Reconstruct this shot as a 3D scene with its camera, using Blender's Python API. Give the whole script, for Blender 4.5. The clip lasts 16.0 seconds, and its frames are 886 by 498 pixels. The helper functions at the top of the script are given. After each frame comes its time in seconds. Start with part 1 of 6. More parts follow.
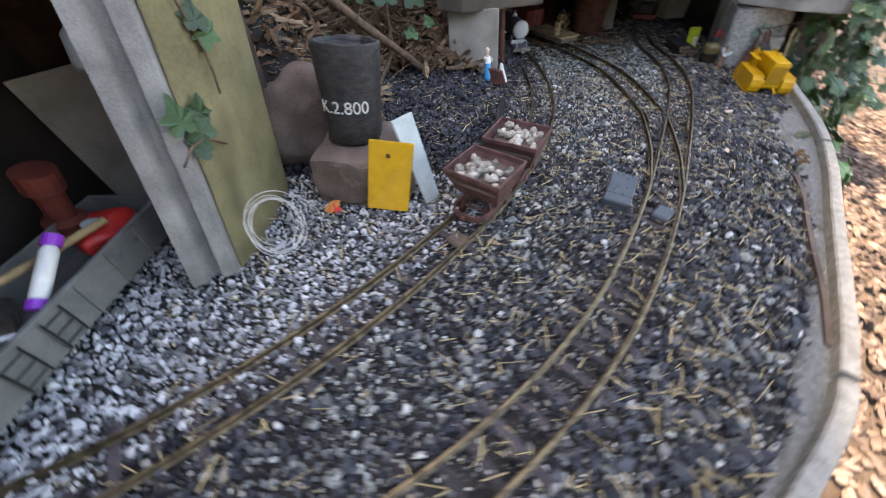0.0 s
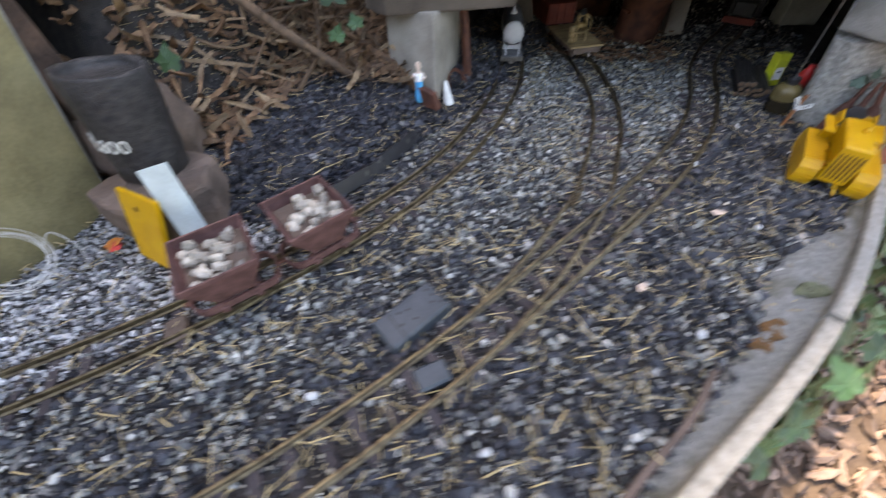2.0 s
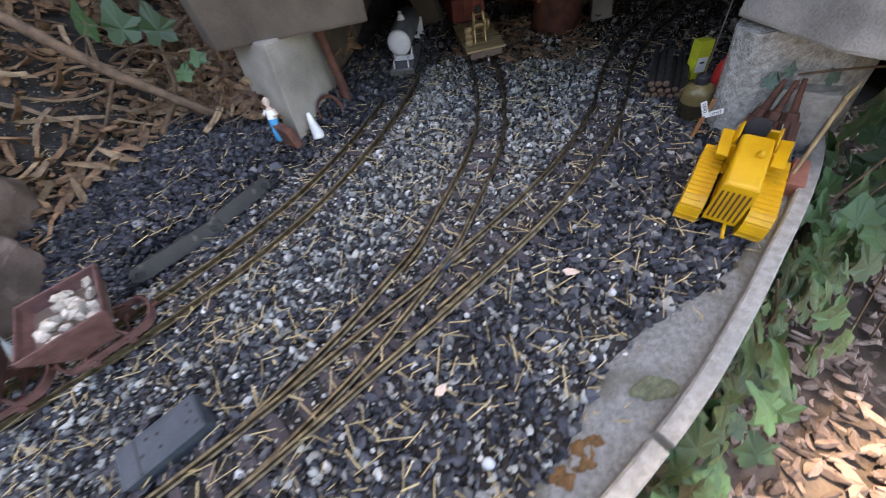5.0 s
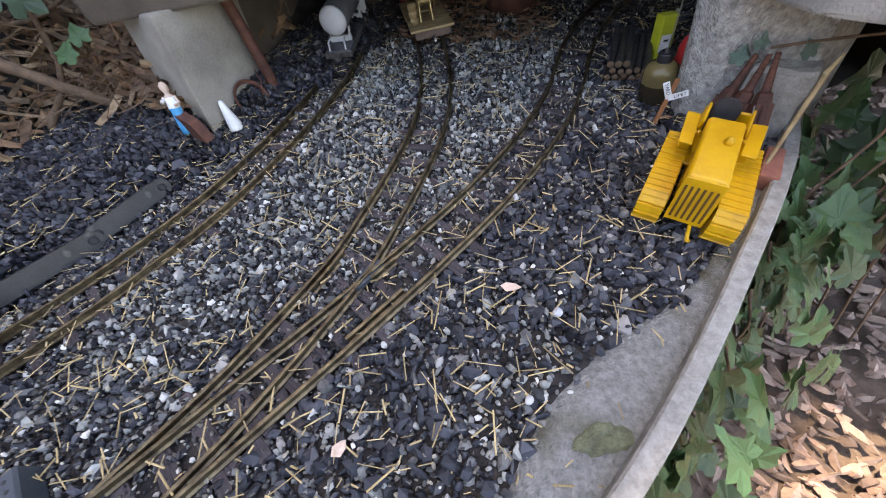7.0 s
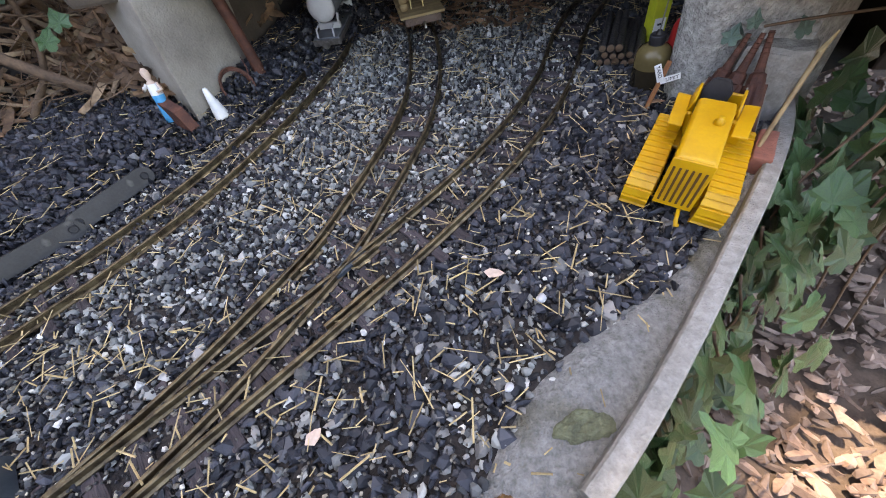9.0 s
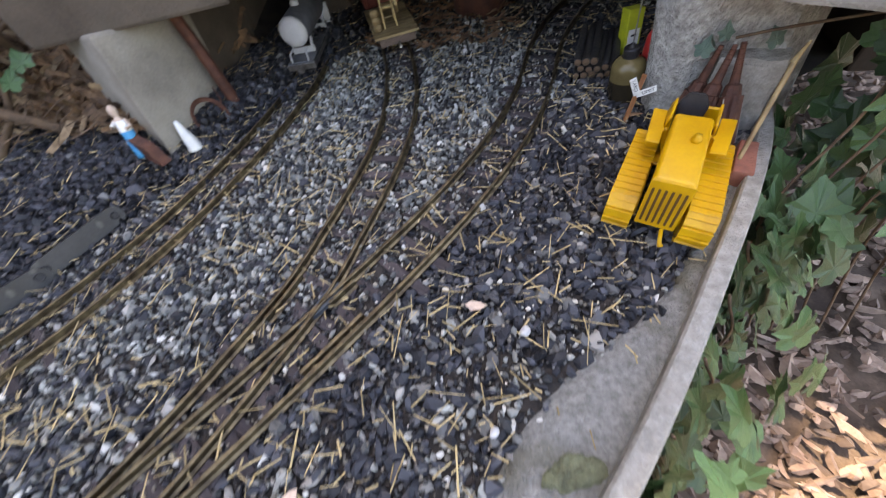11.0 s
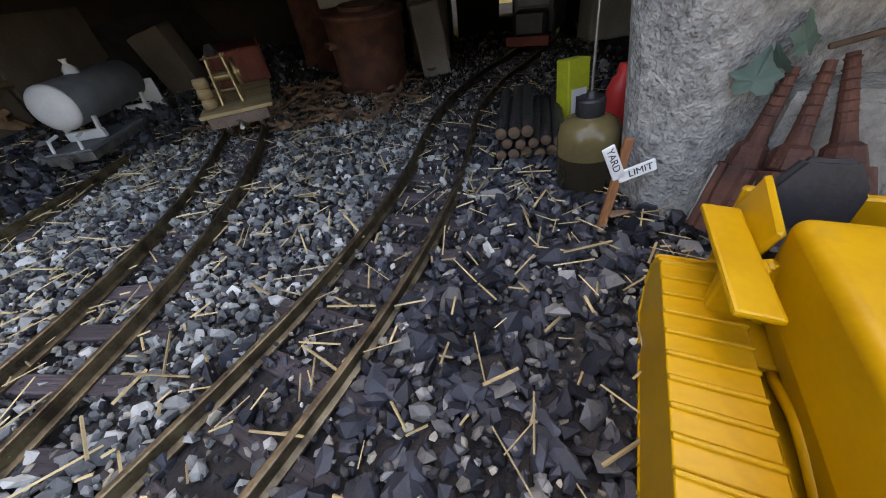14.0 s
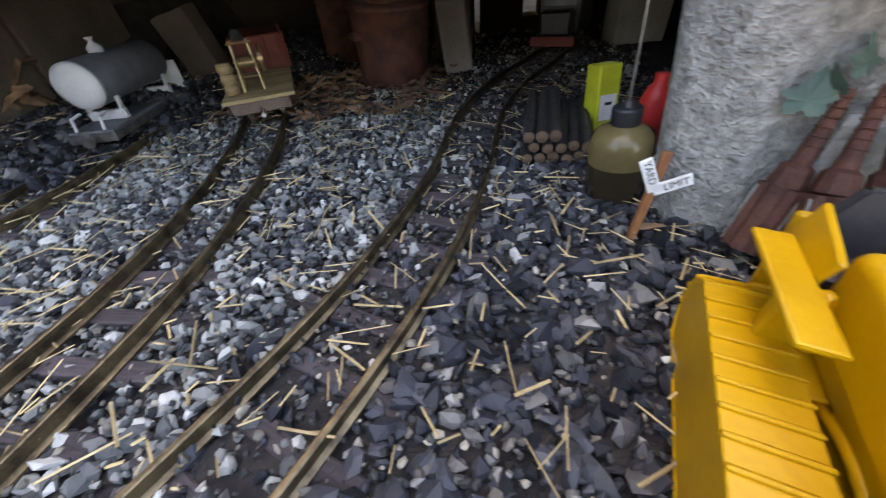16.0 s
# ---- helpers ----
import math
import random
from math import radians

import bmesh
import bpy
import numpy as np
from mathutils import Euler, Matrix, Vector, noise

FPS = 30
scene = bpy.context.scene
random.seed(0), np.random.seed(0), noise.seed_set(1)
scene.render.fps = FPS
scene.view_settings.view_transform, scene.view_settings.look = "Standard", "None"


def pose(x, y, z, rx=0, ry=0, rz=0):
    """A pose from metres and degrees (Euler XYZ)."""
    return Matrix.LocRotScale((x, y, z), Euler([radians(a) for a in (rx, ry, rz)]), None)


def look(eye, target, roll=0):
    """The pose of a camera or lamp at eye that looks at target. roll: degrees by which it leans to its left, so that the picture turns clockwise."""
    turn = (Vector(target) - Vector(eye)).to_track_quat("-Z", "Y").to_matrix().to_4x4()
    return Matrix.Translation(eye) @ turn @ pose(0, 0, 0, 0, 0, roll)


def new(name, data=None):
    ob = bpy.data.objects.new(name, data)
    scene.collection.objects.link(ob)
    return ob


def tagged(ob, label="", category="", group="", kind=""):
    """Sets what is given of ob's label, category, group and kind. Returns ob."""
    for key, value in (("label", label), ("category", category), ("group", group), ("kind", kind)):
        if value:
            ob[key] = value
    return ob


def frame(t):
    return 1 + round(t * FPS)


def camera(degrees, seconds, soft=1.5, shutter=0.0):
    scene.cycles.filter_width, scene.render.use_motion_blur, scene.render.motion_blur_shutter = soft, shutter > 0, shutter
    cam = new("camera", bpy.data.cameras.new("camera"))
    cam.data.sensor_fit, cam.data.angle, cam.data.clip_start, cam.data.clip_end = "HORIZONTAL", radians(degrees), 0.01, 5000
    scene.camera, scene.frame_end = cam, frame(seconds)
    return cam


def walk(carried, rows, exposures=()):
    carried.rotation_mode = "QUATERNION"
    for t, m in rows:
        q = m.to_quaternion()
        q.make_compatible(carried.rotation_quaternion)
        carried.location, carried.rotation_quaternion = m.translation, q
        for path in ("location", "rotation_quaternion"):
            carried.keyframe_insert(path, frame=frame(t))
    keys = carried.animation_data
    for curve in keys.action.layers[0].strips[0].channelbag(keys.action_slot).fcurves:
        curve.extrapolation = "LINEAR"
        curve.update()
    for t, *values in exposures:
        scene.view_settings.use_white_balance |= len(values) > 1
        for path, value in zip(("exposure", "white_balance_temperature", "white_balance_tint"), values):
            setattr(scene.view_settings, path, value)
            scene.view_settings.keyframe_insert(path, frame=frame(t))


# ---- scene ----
cam = camera(103.79, 16.0, soft=1.05, shutter=0.9)
# seconds, eye in metres, turn in degrees
ROWS = [
    (0, -0.5862, -0.7809, 0.3298, 44.95, 1.02, -3.19),
    (0.5, -0.4759, -0.7723, 0.3391, 44.38, 0.45, 4.65),
    (1, -0.3791, -0.6712, 0.3233, 45.32, 0.74, 7.35),
    (1.5, -0.3070, -0.5754, 0.3188, 42.29, 1.24, 9.01),
    (2, -0.1914, -0.5242, 0.3468, 40.60, 2.59, 16.97),
    (2.5, -0.0976, -0.4587, 0.3568, 41.07, 2.48, 17.40),
    (3, -0.0815, -0.4147, 0.3496, 35.88, 4.48, 16.49),
    (3.5, -0.0740, -0.4054, 0.3421, 34.88, 4.63, 16.12),
    (4, -0.0653, -0.3955, 0.3401, 35.84, 5.12, 15.51),
    (4.5, -0.0343, -0.3676, 0.3420, 36.74, 6.73, 12.68),
    (5, 0.0200, -0.3252, 0.3368, 38.18, 8.08, 16.31),
    (7.5, 0.0640, -0.2545, 0.2744, 36.67, 6.82, 13.19),
    (8, 0.0692, -0.2550, 0.2715, 36.50, 6.84, 13.43),
    (10.5, 0.0841, -0.2494, 0.2659, 36.38, 7.71, 12.98),
    (11, 0.0871, -0.2263, 0.2708, 37.07, 8.48, 10.58),
    (11.5, 0.0968, -0.1877, 0.2604, 38.06, 9.12, 8.78),
    (12, 0.1309, -0.1195, 0.2315, 38.68, 10.33, 14.04),
    (12.5, 0.1323, -0.0727, 0.2046, 41.05, 8.41, 8.23),
    (13, 0.1270, -0.0241, 0.1802, 49.04, 6.88, 4.28),
    (13.5, 0.1247, -0.0010, 0.1453, 53.44, 5.41, 3.55),
    (14, 0.1228, -0.0009, 0.1350, 50.56, 6.68, 2.90),
    (14.5, 0.1217, -0.0010, 0.1347, 50.35, 5.56, 3.25),
    (15, 0.1207, -0.0012, 0.1344, 50.23, 5.58, 3.36),
    (15.5, 0.1231, 0.0024, 0.1375, 50.05, 5.93, 3.50),
    (16, 0.1085, 0.0022, 0.1389, 49.98, 4.52, 5.30),
]
walk(cam, [(t, pose(x, y, z, rx, ry, rz)) for t, x, y, z, rx, ry, rz in ROWS],
     exposures=[(0.0, 2.76, 8500, 16), (5.0, 2.88, 8500, 18), (8.0, 2.88, 8500, 19), (11.5, 2.9, 9000, 19), (13.0, 2.75, 9000, 18), (15.0, 3.03, 8900, 18), (15.6, 3.12, 8800, 18), (16.0, 3.22, 8800, 18)])

# ---- world, sun, exposure ----
world = bpy.data.worlds.new("world")
scene.world = world
world.use_nodes = True
wn = world.node_tree.nodes
sky = wn.new("ShaderNodeTexSky")
sky.sky_type, sky.sun_disc = "NISHITA", False
SUN_ELEV, SUN_AZ = 68.0, -49.5
sky.sun_elevation, sky.sun_rotation = radians(SUN_ELEV), radians(SUN_AZ)
world.node_tree.links.new(sky.outputs[0], wn["Background"].inputs[0])
wn["Background"].inputs[1].default_value = 0.15
sun = new("sun", bpy.data.lights.new("sun", "SUN"))
sun.data.energy, sun.data.angle, sun.data.color = 2.2, radians(0.6), (1.0, 0.93, 0.82)
_e, _a = radians(SUN_ELEV), radians(SUN_AZ)
sun.matrix_world = look((math.sin(_a) * math.cos(_e) * 5, math.cos(_a) * math.cos(_e) * 5, math.sin(_e) * 5), (0, 0, 0))


# ---- materials ----
def mat(name, base, alt=None, rough=0.7, metal=0.0, scale=60.0, fine=400.0, bump=0.3, island=0.0, obrand=0.0, mix=0.5, stain=None, stretch=(1, 1, 1), spec=0.4):
    """Two colours mixed by coarse and fine noise, with bump; island and obrand vary the value piece by piece."""
    m = bpy.data.materials.new(name)
    m.use_nodes = True
    n, l = m.node_tree.nodes, m.node_tree.links
    b = n["Principled BSDF"]
    tc, mp = n.new("ShaderNodeTexCoord"), n.new("ShaderNodeMapping")
    mp.inputs["Scale"].default_value = stretch
    l.new(tc.outputs["Object"], mp.inputs[0])
    n1, n2 = n.new("ShaderNodeTexNoise"), n.new("ShaderNodeTexNoise")
    n1.inputs["Scale"].default_value, n2.inputs["Scale"].default_value = scale, fine
    n1.inputs["Detail"].default_value, n2.inputs["Detail"].default_value = 5, 4
    for t in (n1, n2):
        l.new(mp.outputs[0], t.inputs[0])
    ramp = n.new("ShaderNodeValToRGB")
    ramp.color_ramp.elements[0].position, ramp.color_ramp.elements[1].position = 0.5 - mix * 0.35, 0.5 + mix * 0.35
    alt = alt or tuple(c * 0.7 for c in base)
    ramp.color_ramp.elements[0].color, ramp.color_ramp.elements[1].color = (*alt, 1), (*base, 1)
    add = n.new("ShaderNodeMath")
    add.operation = "MULTIPLY_ADD"
    l.new(n2.outputs[0], add.inputs[0])
    add.inputs[1].default_value = 0.35
    sub = n.new("ShaderNodeMath")
    sub.operation = "MULTIPLY_ADD"
    l.new(n1.outputs[0], sub.inputs[0])
    sub.inputs[1].default_value, sub.inputs[2].default_value = 1.0, -0.175
    l.new(sub.outputs[0], add.inputs[2])
    l.new(add.outputs[0], ramp.inputs[0])
    col = ramp.outputs[0]
    if stain:
        sn, sr, sm = n.new("ShaderNodeTexNoise"), n.new("ShaderNodeValToRGB"), n.new("ShaderNodeMix")
        sn.inputs["Scale"].default_value = stain[1]
        l.new(tc.outputs["Object"], sn.inputs[0])
        sr.color_ramp.elements[0].position, sr.color_ramp.elements[1].position = stain[2], stain[2] + 0.12
        l.new(sn.outputs[0], sr.inputs[0])
        sm.data_type = "RGBA"
        l.new(sr.outputs[0], sm.inputs[0])
        l.new(col, sm.inputs[6])
        sm.inputs[7].default_value = (*stain[0], 1)
        col = sm.outputs[2]
    if island or obrand:
        src = n.new("ShaderNodeNewGeometry").outputs["Random Per Island"] if island else n.new("ShaderNodeObjectInfo").outputs["Random"]
        hs, mr = n.new("ShaderNodeHueSaturation"), n.new("ShaderNodeMapRange")
        amt = island or obrand
        mr.inputs[3].default_value, mr.inputs[4].default_value = 1 - amt, 1 + amt
        l.new(src, mr.inputs[0])
        l.new(mr.outputs[0], hs.inputs["Value"])
        l.new(col, hs.inputs["Color"])
        col = hs.outputs[0]
    l.new(col, b.inputs["Base Color"])
    rr = n.new("ShaderNodeMapRange")
    rr.inputs[3].default_value, rr.inputs[4].default_value = max(rough - 0.12, 0.03), min(rough + 0.12, 1)
    l.new(n2.outputs[0], rr.inputs[0])
    l.new(rr.outputs[0], b.inputs["Roughness"])
    b.inputs["Metallic"].default_value = metal
    b.inputs["Specular IOR Level"].default_value = spec
    if bump:
        bp = n.new("ShaderNodeBump")
        bp.inputs["Strength"].default_value, bp.inputs["Distance"].default_value = min(bump, 1.0), 0.0015 * max(1.0, bump)
        l.new(n2.outputs[0], bp.inputs["Height"])
        l.new(bp.outputs[0], b.inputs["Normal"])
    return m


def stones_mat(name, stops, rough=0.75):
    """Gravel: each stone takes one of the colours."""
    m = mat(name, (0.2, 0.2, 0.2), rough=rough, scale=150, fine=700, bump=0.35)
    n, l = m.node_tree.nodes, m.node_tree.links
    b = n["Principled BSDF"]
    old = b.inputs["Base Color"].links[0].from_socket
    g, r, mx = n.new("ShaderNodeNewGeometry"), n.new("ShaderNodeValToRGB"), n.new("ShaderNodeMix")
    r.color_ramp.interpolation = "LINEAR"
    while len(r.color_ramp.elements) < len(stops):
        r.color_ramp.elements.new(0.5)
    for e, (p, c) in zip(r.color_ramp.elements, stops):
        e.position, e.color = p, (*c, 1)
    l.new(g.outputs["Random Per Island"], r.inputs[0])
    mx.data_type, mx.blend_type = "RGBA", "OVERLAY"
    mx.inputs[0].default_value = 0.6
    l.new(r.outputs[0], mx.inputs[6])
    bw = n.new("ShaderNodeMapRange")
    l.new(old, bw.inputs[0])
    bw.inputs[2].default_value, bw.inputs[3].default_value, bw.inputs[4].default_value = 0.25, 0.2, 0.8
    l.new(bw.outputs[0], mx.inputs[7])
    l.new(mx.outputs[2], b.inputs["Base Color"])
    return m


M_dark = stones_mat("dark_slate", [(0, (0.008, 0.009, 0.012)), (0.45, (0.022, 0.024, 0.031)), (0.82, (0.052, 0.055, 0.066)), (0.95, (0.12, 0.117, 0.108)), (1, (0.3, 0.29, 0.27))], 0.55)
M_pale = stones_mat("pale_granite", [(0, (0.022, 0.025, 0.028)), (0.25, (0.095, 0.1, 0.098)), (0.6, (0.2, 0.205, 0.19)), (0.9, (0.31, 0.32, 0.295)), (1, (0.55, 0.54, 0.5))], 0.7)
M_coal = stones_mat("coal", [(0, (0.005, 0.006, 0.008)), (0.7, (0.015, 0.016, 0.022)), (0.97, (0.038, 0.04, 0.05)), (1, (0.16, 0.16, 0.16))], 0.42)
M_chip = stones_mat("fine_chips", [(0, (0.012, 0.012, 0.014)), (0.5, (0.05, 0.048, 0.046)), (0.8, (0.14, 0.125, 0.1)), (0.95, (0.3, 0.27, 0.21)), (1, (0.6, 0.57, 0.5))], 0.75)
M_whiteg = stones_mat("white_granite", [(0, (0.06, 0.06, 0.066)), (0.25, (0.17, 0.172, 0.18)), (0.6, (0.34, 0.342, 0.345)), (1, (0.58, 0.575, 0.56))], 0.75)
M_load = mat("load_pebbles", (0.45, 0.41, 0.35), (0.3, 0.25, 0.19), 0.55, scale=2, fine=9, bump=0.2, obrand=0.55)
M_bed = mat("bed_earth", (0.04, 0.034, 0.03), (0.012, 0.011, 0.012), 0.95, scale=50, fine=500, bump=0.9)
M_litterbed = mat("litter_earth", (0.14, 0.1, 0.072), (0.055, 0.037, 0.027), 0.95, scale=25, fine=250, bump=0.8)
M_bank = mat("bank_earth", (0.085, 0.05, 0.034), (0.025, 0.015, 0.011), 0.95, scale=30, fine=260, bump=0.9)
M_conc = mat("concrete", (0.29, 0.277, 0.255), (0.15, 0.146, 0.134), 0.9, scale=22, fine=420, bump=0.7, stain=((0.13, 0.125, 0.11), 14, 0.62))
M_apron = mat("apron_concrete", (0.31, 0.31, 0.29), (0.13, 0.13, 0.118), 0.9, scale=190, fine=520, bump=2.6, mix=0.8, stain=((0.1, 0.092, 0.06), 13, 0.6))
M_cap = mat("cap_concrete", (0.33, 0.315, 0.285), (0.19, 0.18, 0.16), 0.88, scale=110, fine=420, bump=1.2, mix=0.6, stain=((0.2, 0.185, 0.16), 30, 0.6))
M_moss = mat("mossy_plaster", (0.25, 0.212, 0.105), (0.13, 0.11, 0.053), 0.9, scale=12, fine=260, bump=0.45, stain=((0.1, 0.085, 0.04), 7, 0.6))
M_block = mat("block_concrete", (0.33, 0.3, 0.25), (0.2, 0.178, 0.148), 0.92, scale=16, fine=330, bump=0.55)
# Darker, browner version of the block concrete, with noise blotches.
M_darkblock = mat("dark_block", (0.11, 0.085, 0.064), (0.058, 0.044, 0.033), 0.95, scale=16, fine=330, bump=0.6, stain=((0.08, 0.065, 0.05), 12, 0.6))
M_rail = mat("rail_brass", (0.23, 0.18, 0.105), (0.07, 0.052, 0.035), 0.45, 0.85, scale=90, fine=600, bump=0.15)
M_tie = mat("tie_wood", (0.085, 0.068, 0.07), (0.03, 0.024, 0.026), 0.8, scale=120, fine=500, bump=1.0, stretch=(0.15, 1, 1), obrand=0.25)
M_straw = mat("straw", (0.5, 0.385, 0.2), (0.32, 0.23, 0.11), 0.7, scale=100, fine=600, bump=0.2, island=0.4)
M_dryleaf = mat("dry_leaf", (0.2, 0.115, 0.062), (0.075, 0.038, 0.02), 0.75, scale=60, fine=300, bump=0.3, island=0.5)
M_litter = mat("litter_leaf", (0.27, 0.195, 0.15), (0.14, 0.09, 0.068), 0.8, scale=40, fine=250, bump=0.3, island=0.55)
M_yellow = mat("yellow_paint", (0.58, 0.315, 0.008), (0.46, 0.235, 0.006), 0.38, scale=35, fine=300, bump=0.08, stain=((0.35, 0.2, 0.03), 45, 0.69))
# Dark brown that puts the shade of slots and openings into the colour.
M_slot = mat("slot_brown", (0.09, 0.04, 0.01), None, 0.8)
M_black = mat("black_plastic", (0.013, 0.013, 0.015), (0.026, 0.026, 0.029), 0.42, scale=50, fine=400, bump=0.15, stain=((0.08, 0.075, 0.07), 60, 0.66))
M_slate = mat("slate_plastic", (0.035, 0.045, 0.055), (0.055, 0.065, 0.075), 0.5, scale=40, fine=400, bump=0.15)
M_rust = mat("skip_rust", (0.16, 0.075, 0.065), (0.085, 0.038, 0.033), 0.75, 0.1, scale=70, fine=500, bump=0.4)
M_ironrust = mat("iron_rust", (0.15, 0.058, 0.036), (0.06, 0.026, 0.02), 0.7, 0.25, scale=45, fine=420, bump=0.6)
M_tar = mat("tarred_bark", (0.014, 0.013, 0.013), (0.045, 0.04, 0.038), 0.5, scale=90, fine=350, bump=1.0, stretch=(1, 1, 2.2))
M_white = mat("white_paint", (0.75, 0.75, 0.72), (0.6, 0.6, 0.57), 0.5, scale=60, fine=400, bump=0.1)
M_ink = mat("ink", (0.02, 0.02, 0.022), None, 0.6, bump=0)
M_chalk = mat("chalk", (0.7, 0.69, 0.62), (0.45, 0.44, 0.4), 0.9, scale=300, fine=900, bump=0.2)
M_wood = mat("sign_wood", (0.36, 0.15, 0.055), (0.2, 0.075, 0.03), 0.7, scale=120, fine=500, bump=0.4, stretch=(1, 1, 0.2))
M_deck = mat("deck_wood", (0.36, 0.26, 0.13), (0.2, 0.13, 0.065), 0.7, scale=90, fine=500, bump=0.4, stretch=(1, 0.2, 1))
M_tank = mat("tank_grey", (0.15, 0.157, 0.17), (0.09, 0.095, 0.105), 0.5, 0.2, scale=40, fine=300, bump=0.1)
M_tankend = mat("tank_end", (0.52, 0.525, 0.53), (0.42, 0.425, 0.43), 0.5, scale=40, fine=300, bump=0.1)
M_steel = mat("steel", (0.4, 0.39, 0.37), (0.2, 0.19, 0.18), 0.35, 0.9, scale=80, fine=400, bump=0.1)
M_gond = mat("gondola_grey", (0.11, 0.115, 0.105), (0.16, 0.16, 0.15), 0.6, scale=40, fine=350, bump=0.15)
M_dullred = mat("dull_red", (0.2, 0.04, 0.025), (0.12, 0.026, 0.018), 0.7, scale=40, fine=300, bump=0.2)
M_pebbly = mat("pebbly_concrete", (0.44, 0.435, 0.41), (0.17, 0.168, 0.155), 0.9, scale=150, fine=380, bump=2.6, mix=0.7, stain=((0.2, 0.19, 0.165), 9, 0.56))
M_rustmoss = mat("rust_moss", (0.2, 0.1, 0.035), (0.09, 0.05, 0.02), 0.95, scale=150, fine=900, bump=1.0)
M_red = mat("red_paint", (0.55, 0.03, 0.025), (0.4, 0.02, 0.02), 0.45, scale=40, fine=300, bump=0.1)
M_purple = mat("purple", (0.35, 0.05, 0.6), None, 0.4, bump=0)
M_lime = mat("lime_card", (0.5, 0.52, 0.03), (0.38, 0.4, 0.03), 0.6, scale=60, fine=300, bump=0.1)
M_terra = mat("terracotta", (0.36, 0.13, 0.085), (0.22, 0.085, 0.06), 0.85, scale=50, fine=350, bump=0.5)
M_stone = mat("brown_stone", (0.165, 0.115, 0.09), (0.085, 0.06, 0.046), 0.9, scale=22, fine=240, bump=0.9)
M_ivy = mat("ivy_leaf", (0.045, 0.105, 0.03), (0.02, 0.05, 0.022), 0.36, scale=45, fine=260, bump=0.25, obrand=0.45)
M_greyivy = mat("grey_ivy_leaf", (0.1, 0.165, 0.125), (0.055, 0.1, 0.08), 0.45, scale=70, fine=300, bump=0.25, obrand=0.35)
M_vine = mat("vine", (0.16, 0.1, 0.06), (0.07, 0.045, 0.03), 0.85, scale=70, fine=350, bump=0.6)
M_blue = mat("blue_paint", (0.03, 0.34, 0.62), (0.02, 0.26, 0.5), 0.5, bump=0)
M_skin = mat("cream_paint", (0.62, 0.46, 0.36), None, 0.6, bump=0)
M_wire = mat("wire_white", (0.62, 0.6, 0.55), (0.4, 0.38, 0.35), 0.4, 0.2, bump=0)
M_teal = mat("pale_card", (0.46, 0.52, 0.5), (0.36, 0.4, 0.38), 0.6, scale=30, fine=300, bump=0.15, stain=((0.2, 0.12, 0.08), 20, 0.64))
M_brass = mat("old_brass", (0.42, 0.31, 0.16), (0.24, 0.17, 0.09), 0.4, 0.85, scale=80, fine=400, bump=0.1)
M_longleaf = mat("bleached_leaf", (0.27, 0.185, 0.11), (0.12, 0.075, 0.042), 0.7, scale=60, fine=300, bump=0.3, island=0.4)
M_orange = mat("orange_leaf", (0.55, 0.2, 0.03), (0.3, 0.08, 0.02), 0.6, scale=90, fine=300, bump=0.2)
# Warm ochre with the sunlight beyond the slits put into the colour.
M_sunlit = mat("sunlit_ochre", (0.62, 0.42, 0.14), (0.5, 0.32, 0.1), 0.9, scale=8, fine=140, bump=0.4)
M_wall = mat("shed_wall", (0.2, 0.17, 0.14), (0.1, 0.085, 0.07), 0.95, scale=6, fine=120, bump=0.5)
# Near-black brown: gloom under the bench and in the shed, put into the colour.
M_shade = mat("shade_dark", (0.045, 0.033, 0.027), (0.02, 0.015, 0.012), 0.95, scale=9, fine=150, bump=0.5)


M_jar = mat("jar_plastic", (0.14, 0.108, 0.045), (0.105, 0.08, 0.035), 0.22, scale=30, fine=200, bump=0.03)
M_oil = mat("jar_oil", (0.03, 0.023, 0.014), (0.022, 0.017, 0.011), 0.2, scale=30, fine=200, bump=0.03)


# ---- builders ----
def link_mesh(name, verts, faces, material, smooth=False):
    me = bpy.data.meshes.new(name)
    me.from_pydata(verts, [], faces)
    me.materials.append(material)
    if smooth:
        me.polygons.foreach_set("use_smooth", [True] * len(me.polygons))
    me.update()
    return new(name, me)


def part(name, bm, material, parent=None, label="", smooth=False):
    me = bpy.data.meshes.new(name)
    bmesh.ops.recalc_face_normals(bm, faces=bm.faces[:])
    if smooth:
        for f in bm.faces:
            f.smooth = True
    bm.to_mesh(me)
    bm.free()
    me.materials.append(material)
    ob = new(name, me)
    ob.parent = parent
    if label:
        tagged(ob, label)
    return ob


def thing(name, m, label, category, group="", kind=""):
    ob = new(name)
    ob.matrix_basis = m
    ob.empty_display_size = 0.02
    return tagged(ob, label, category, group, kind)


def box(size, at=(0, 0, 0), bevel=0.0, turn=(0, 0, 0), seg=1, bm=None):
    """A bevelled block with its centre at `at`."""
    own = bmesh.new()
    bmesh.ops.create_cube(own, size=1)
    bmesh.ops.scale(own, vec=size, verts=own.verts)
    if bevel:
        bmesh.ops.bevel(own, geom=own.edges[:], offset=bevel, segments=seg, affect="EDGES", profile=0.6)
    own.transform(pose(*at, *turn))
    if bm is None:
        return own
    return merge(bm, own)


def merge(bm, other):
    me = bpy.data.meshes.new("tmp")
    other.to_mesh(me)
    other.free()
    bm.from_mesh(me)
    bpy.data.meshes.remove(me)
    return bm


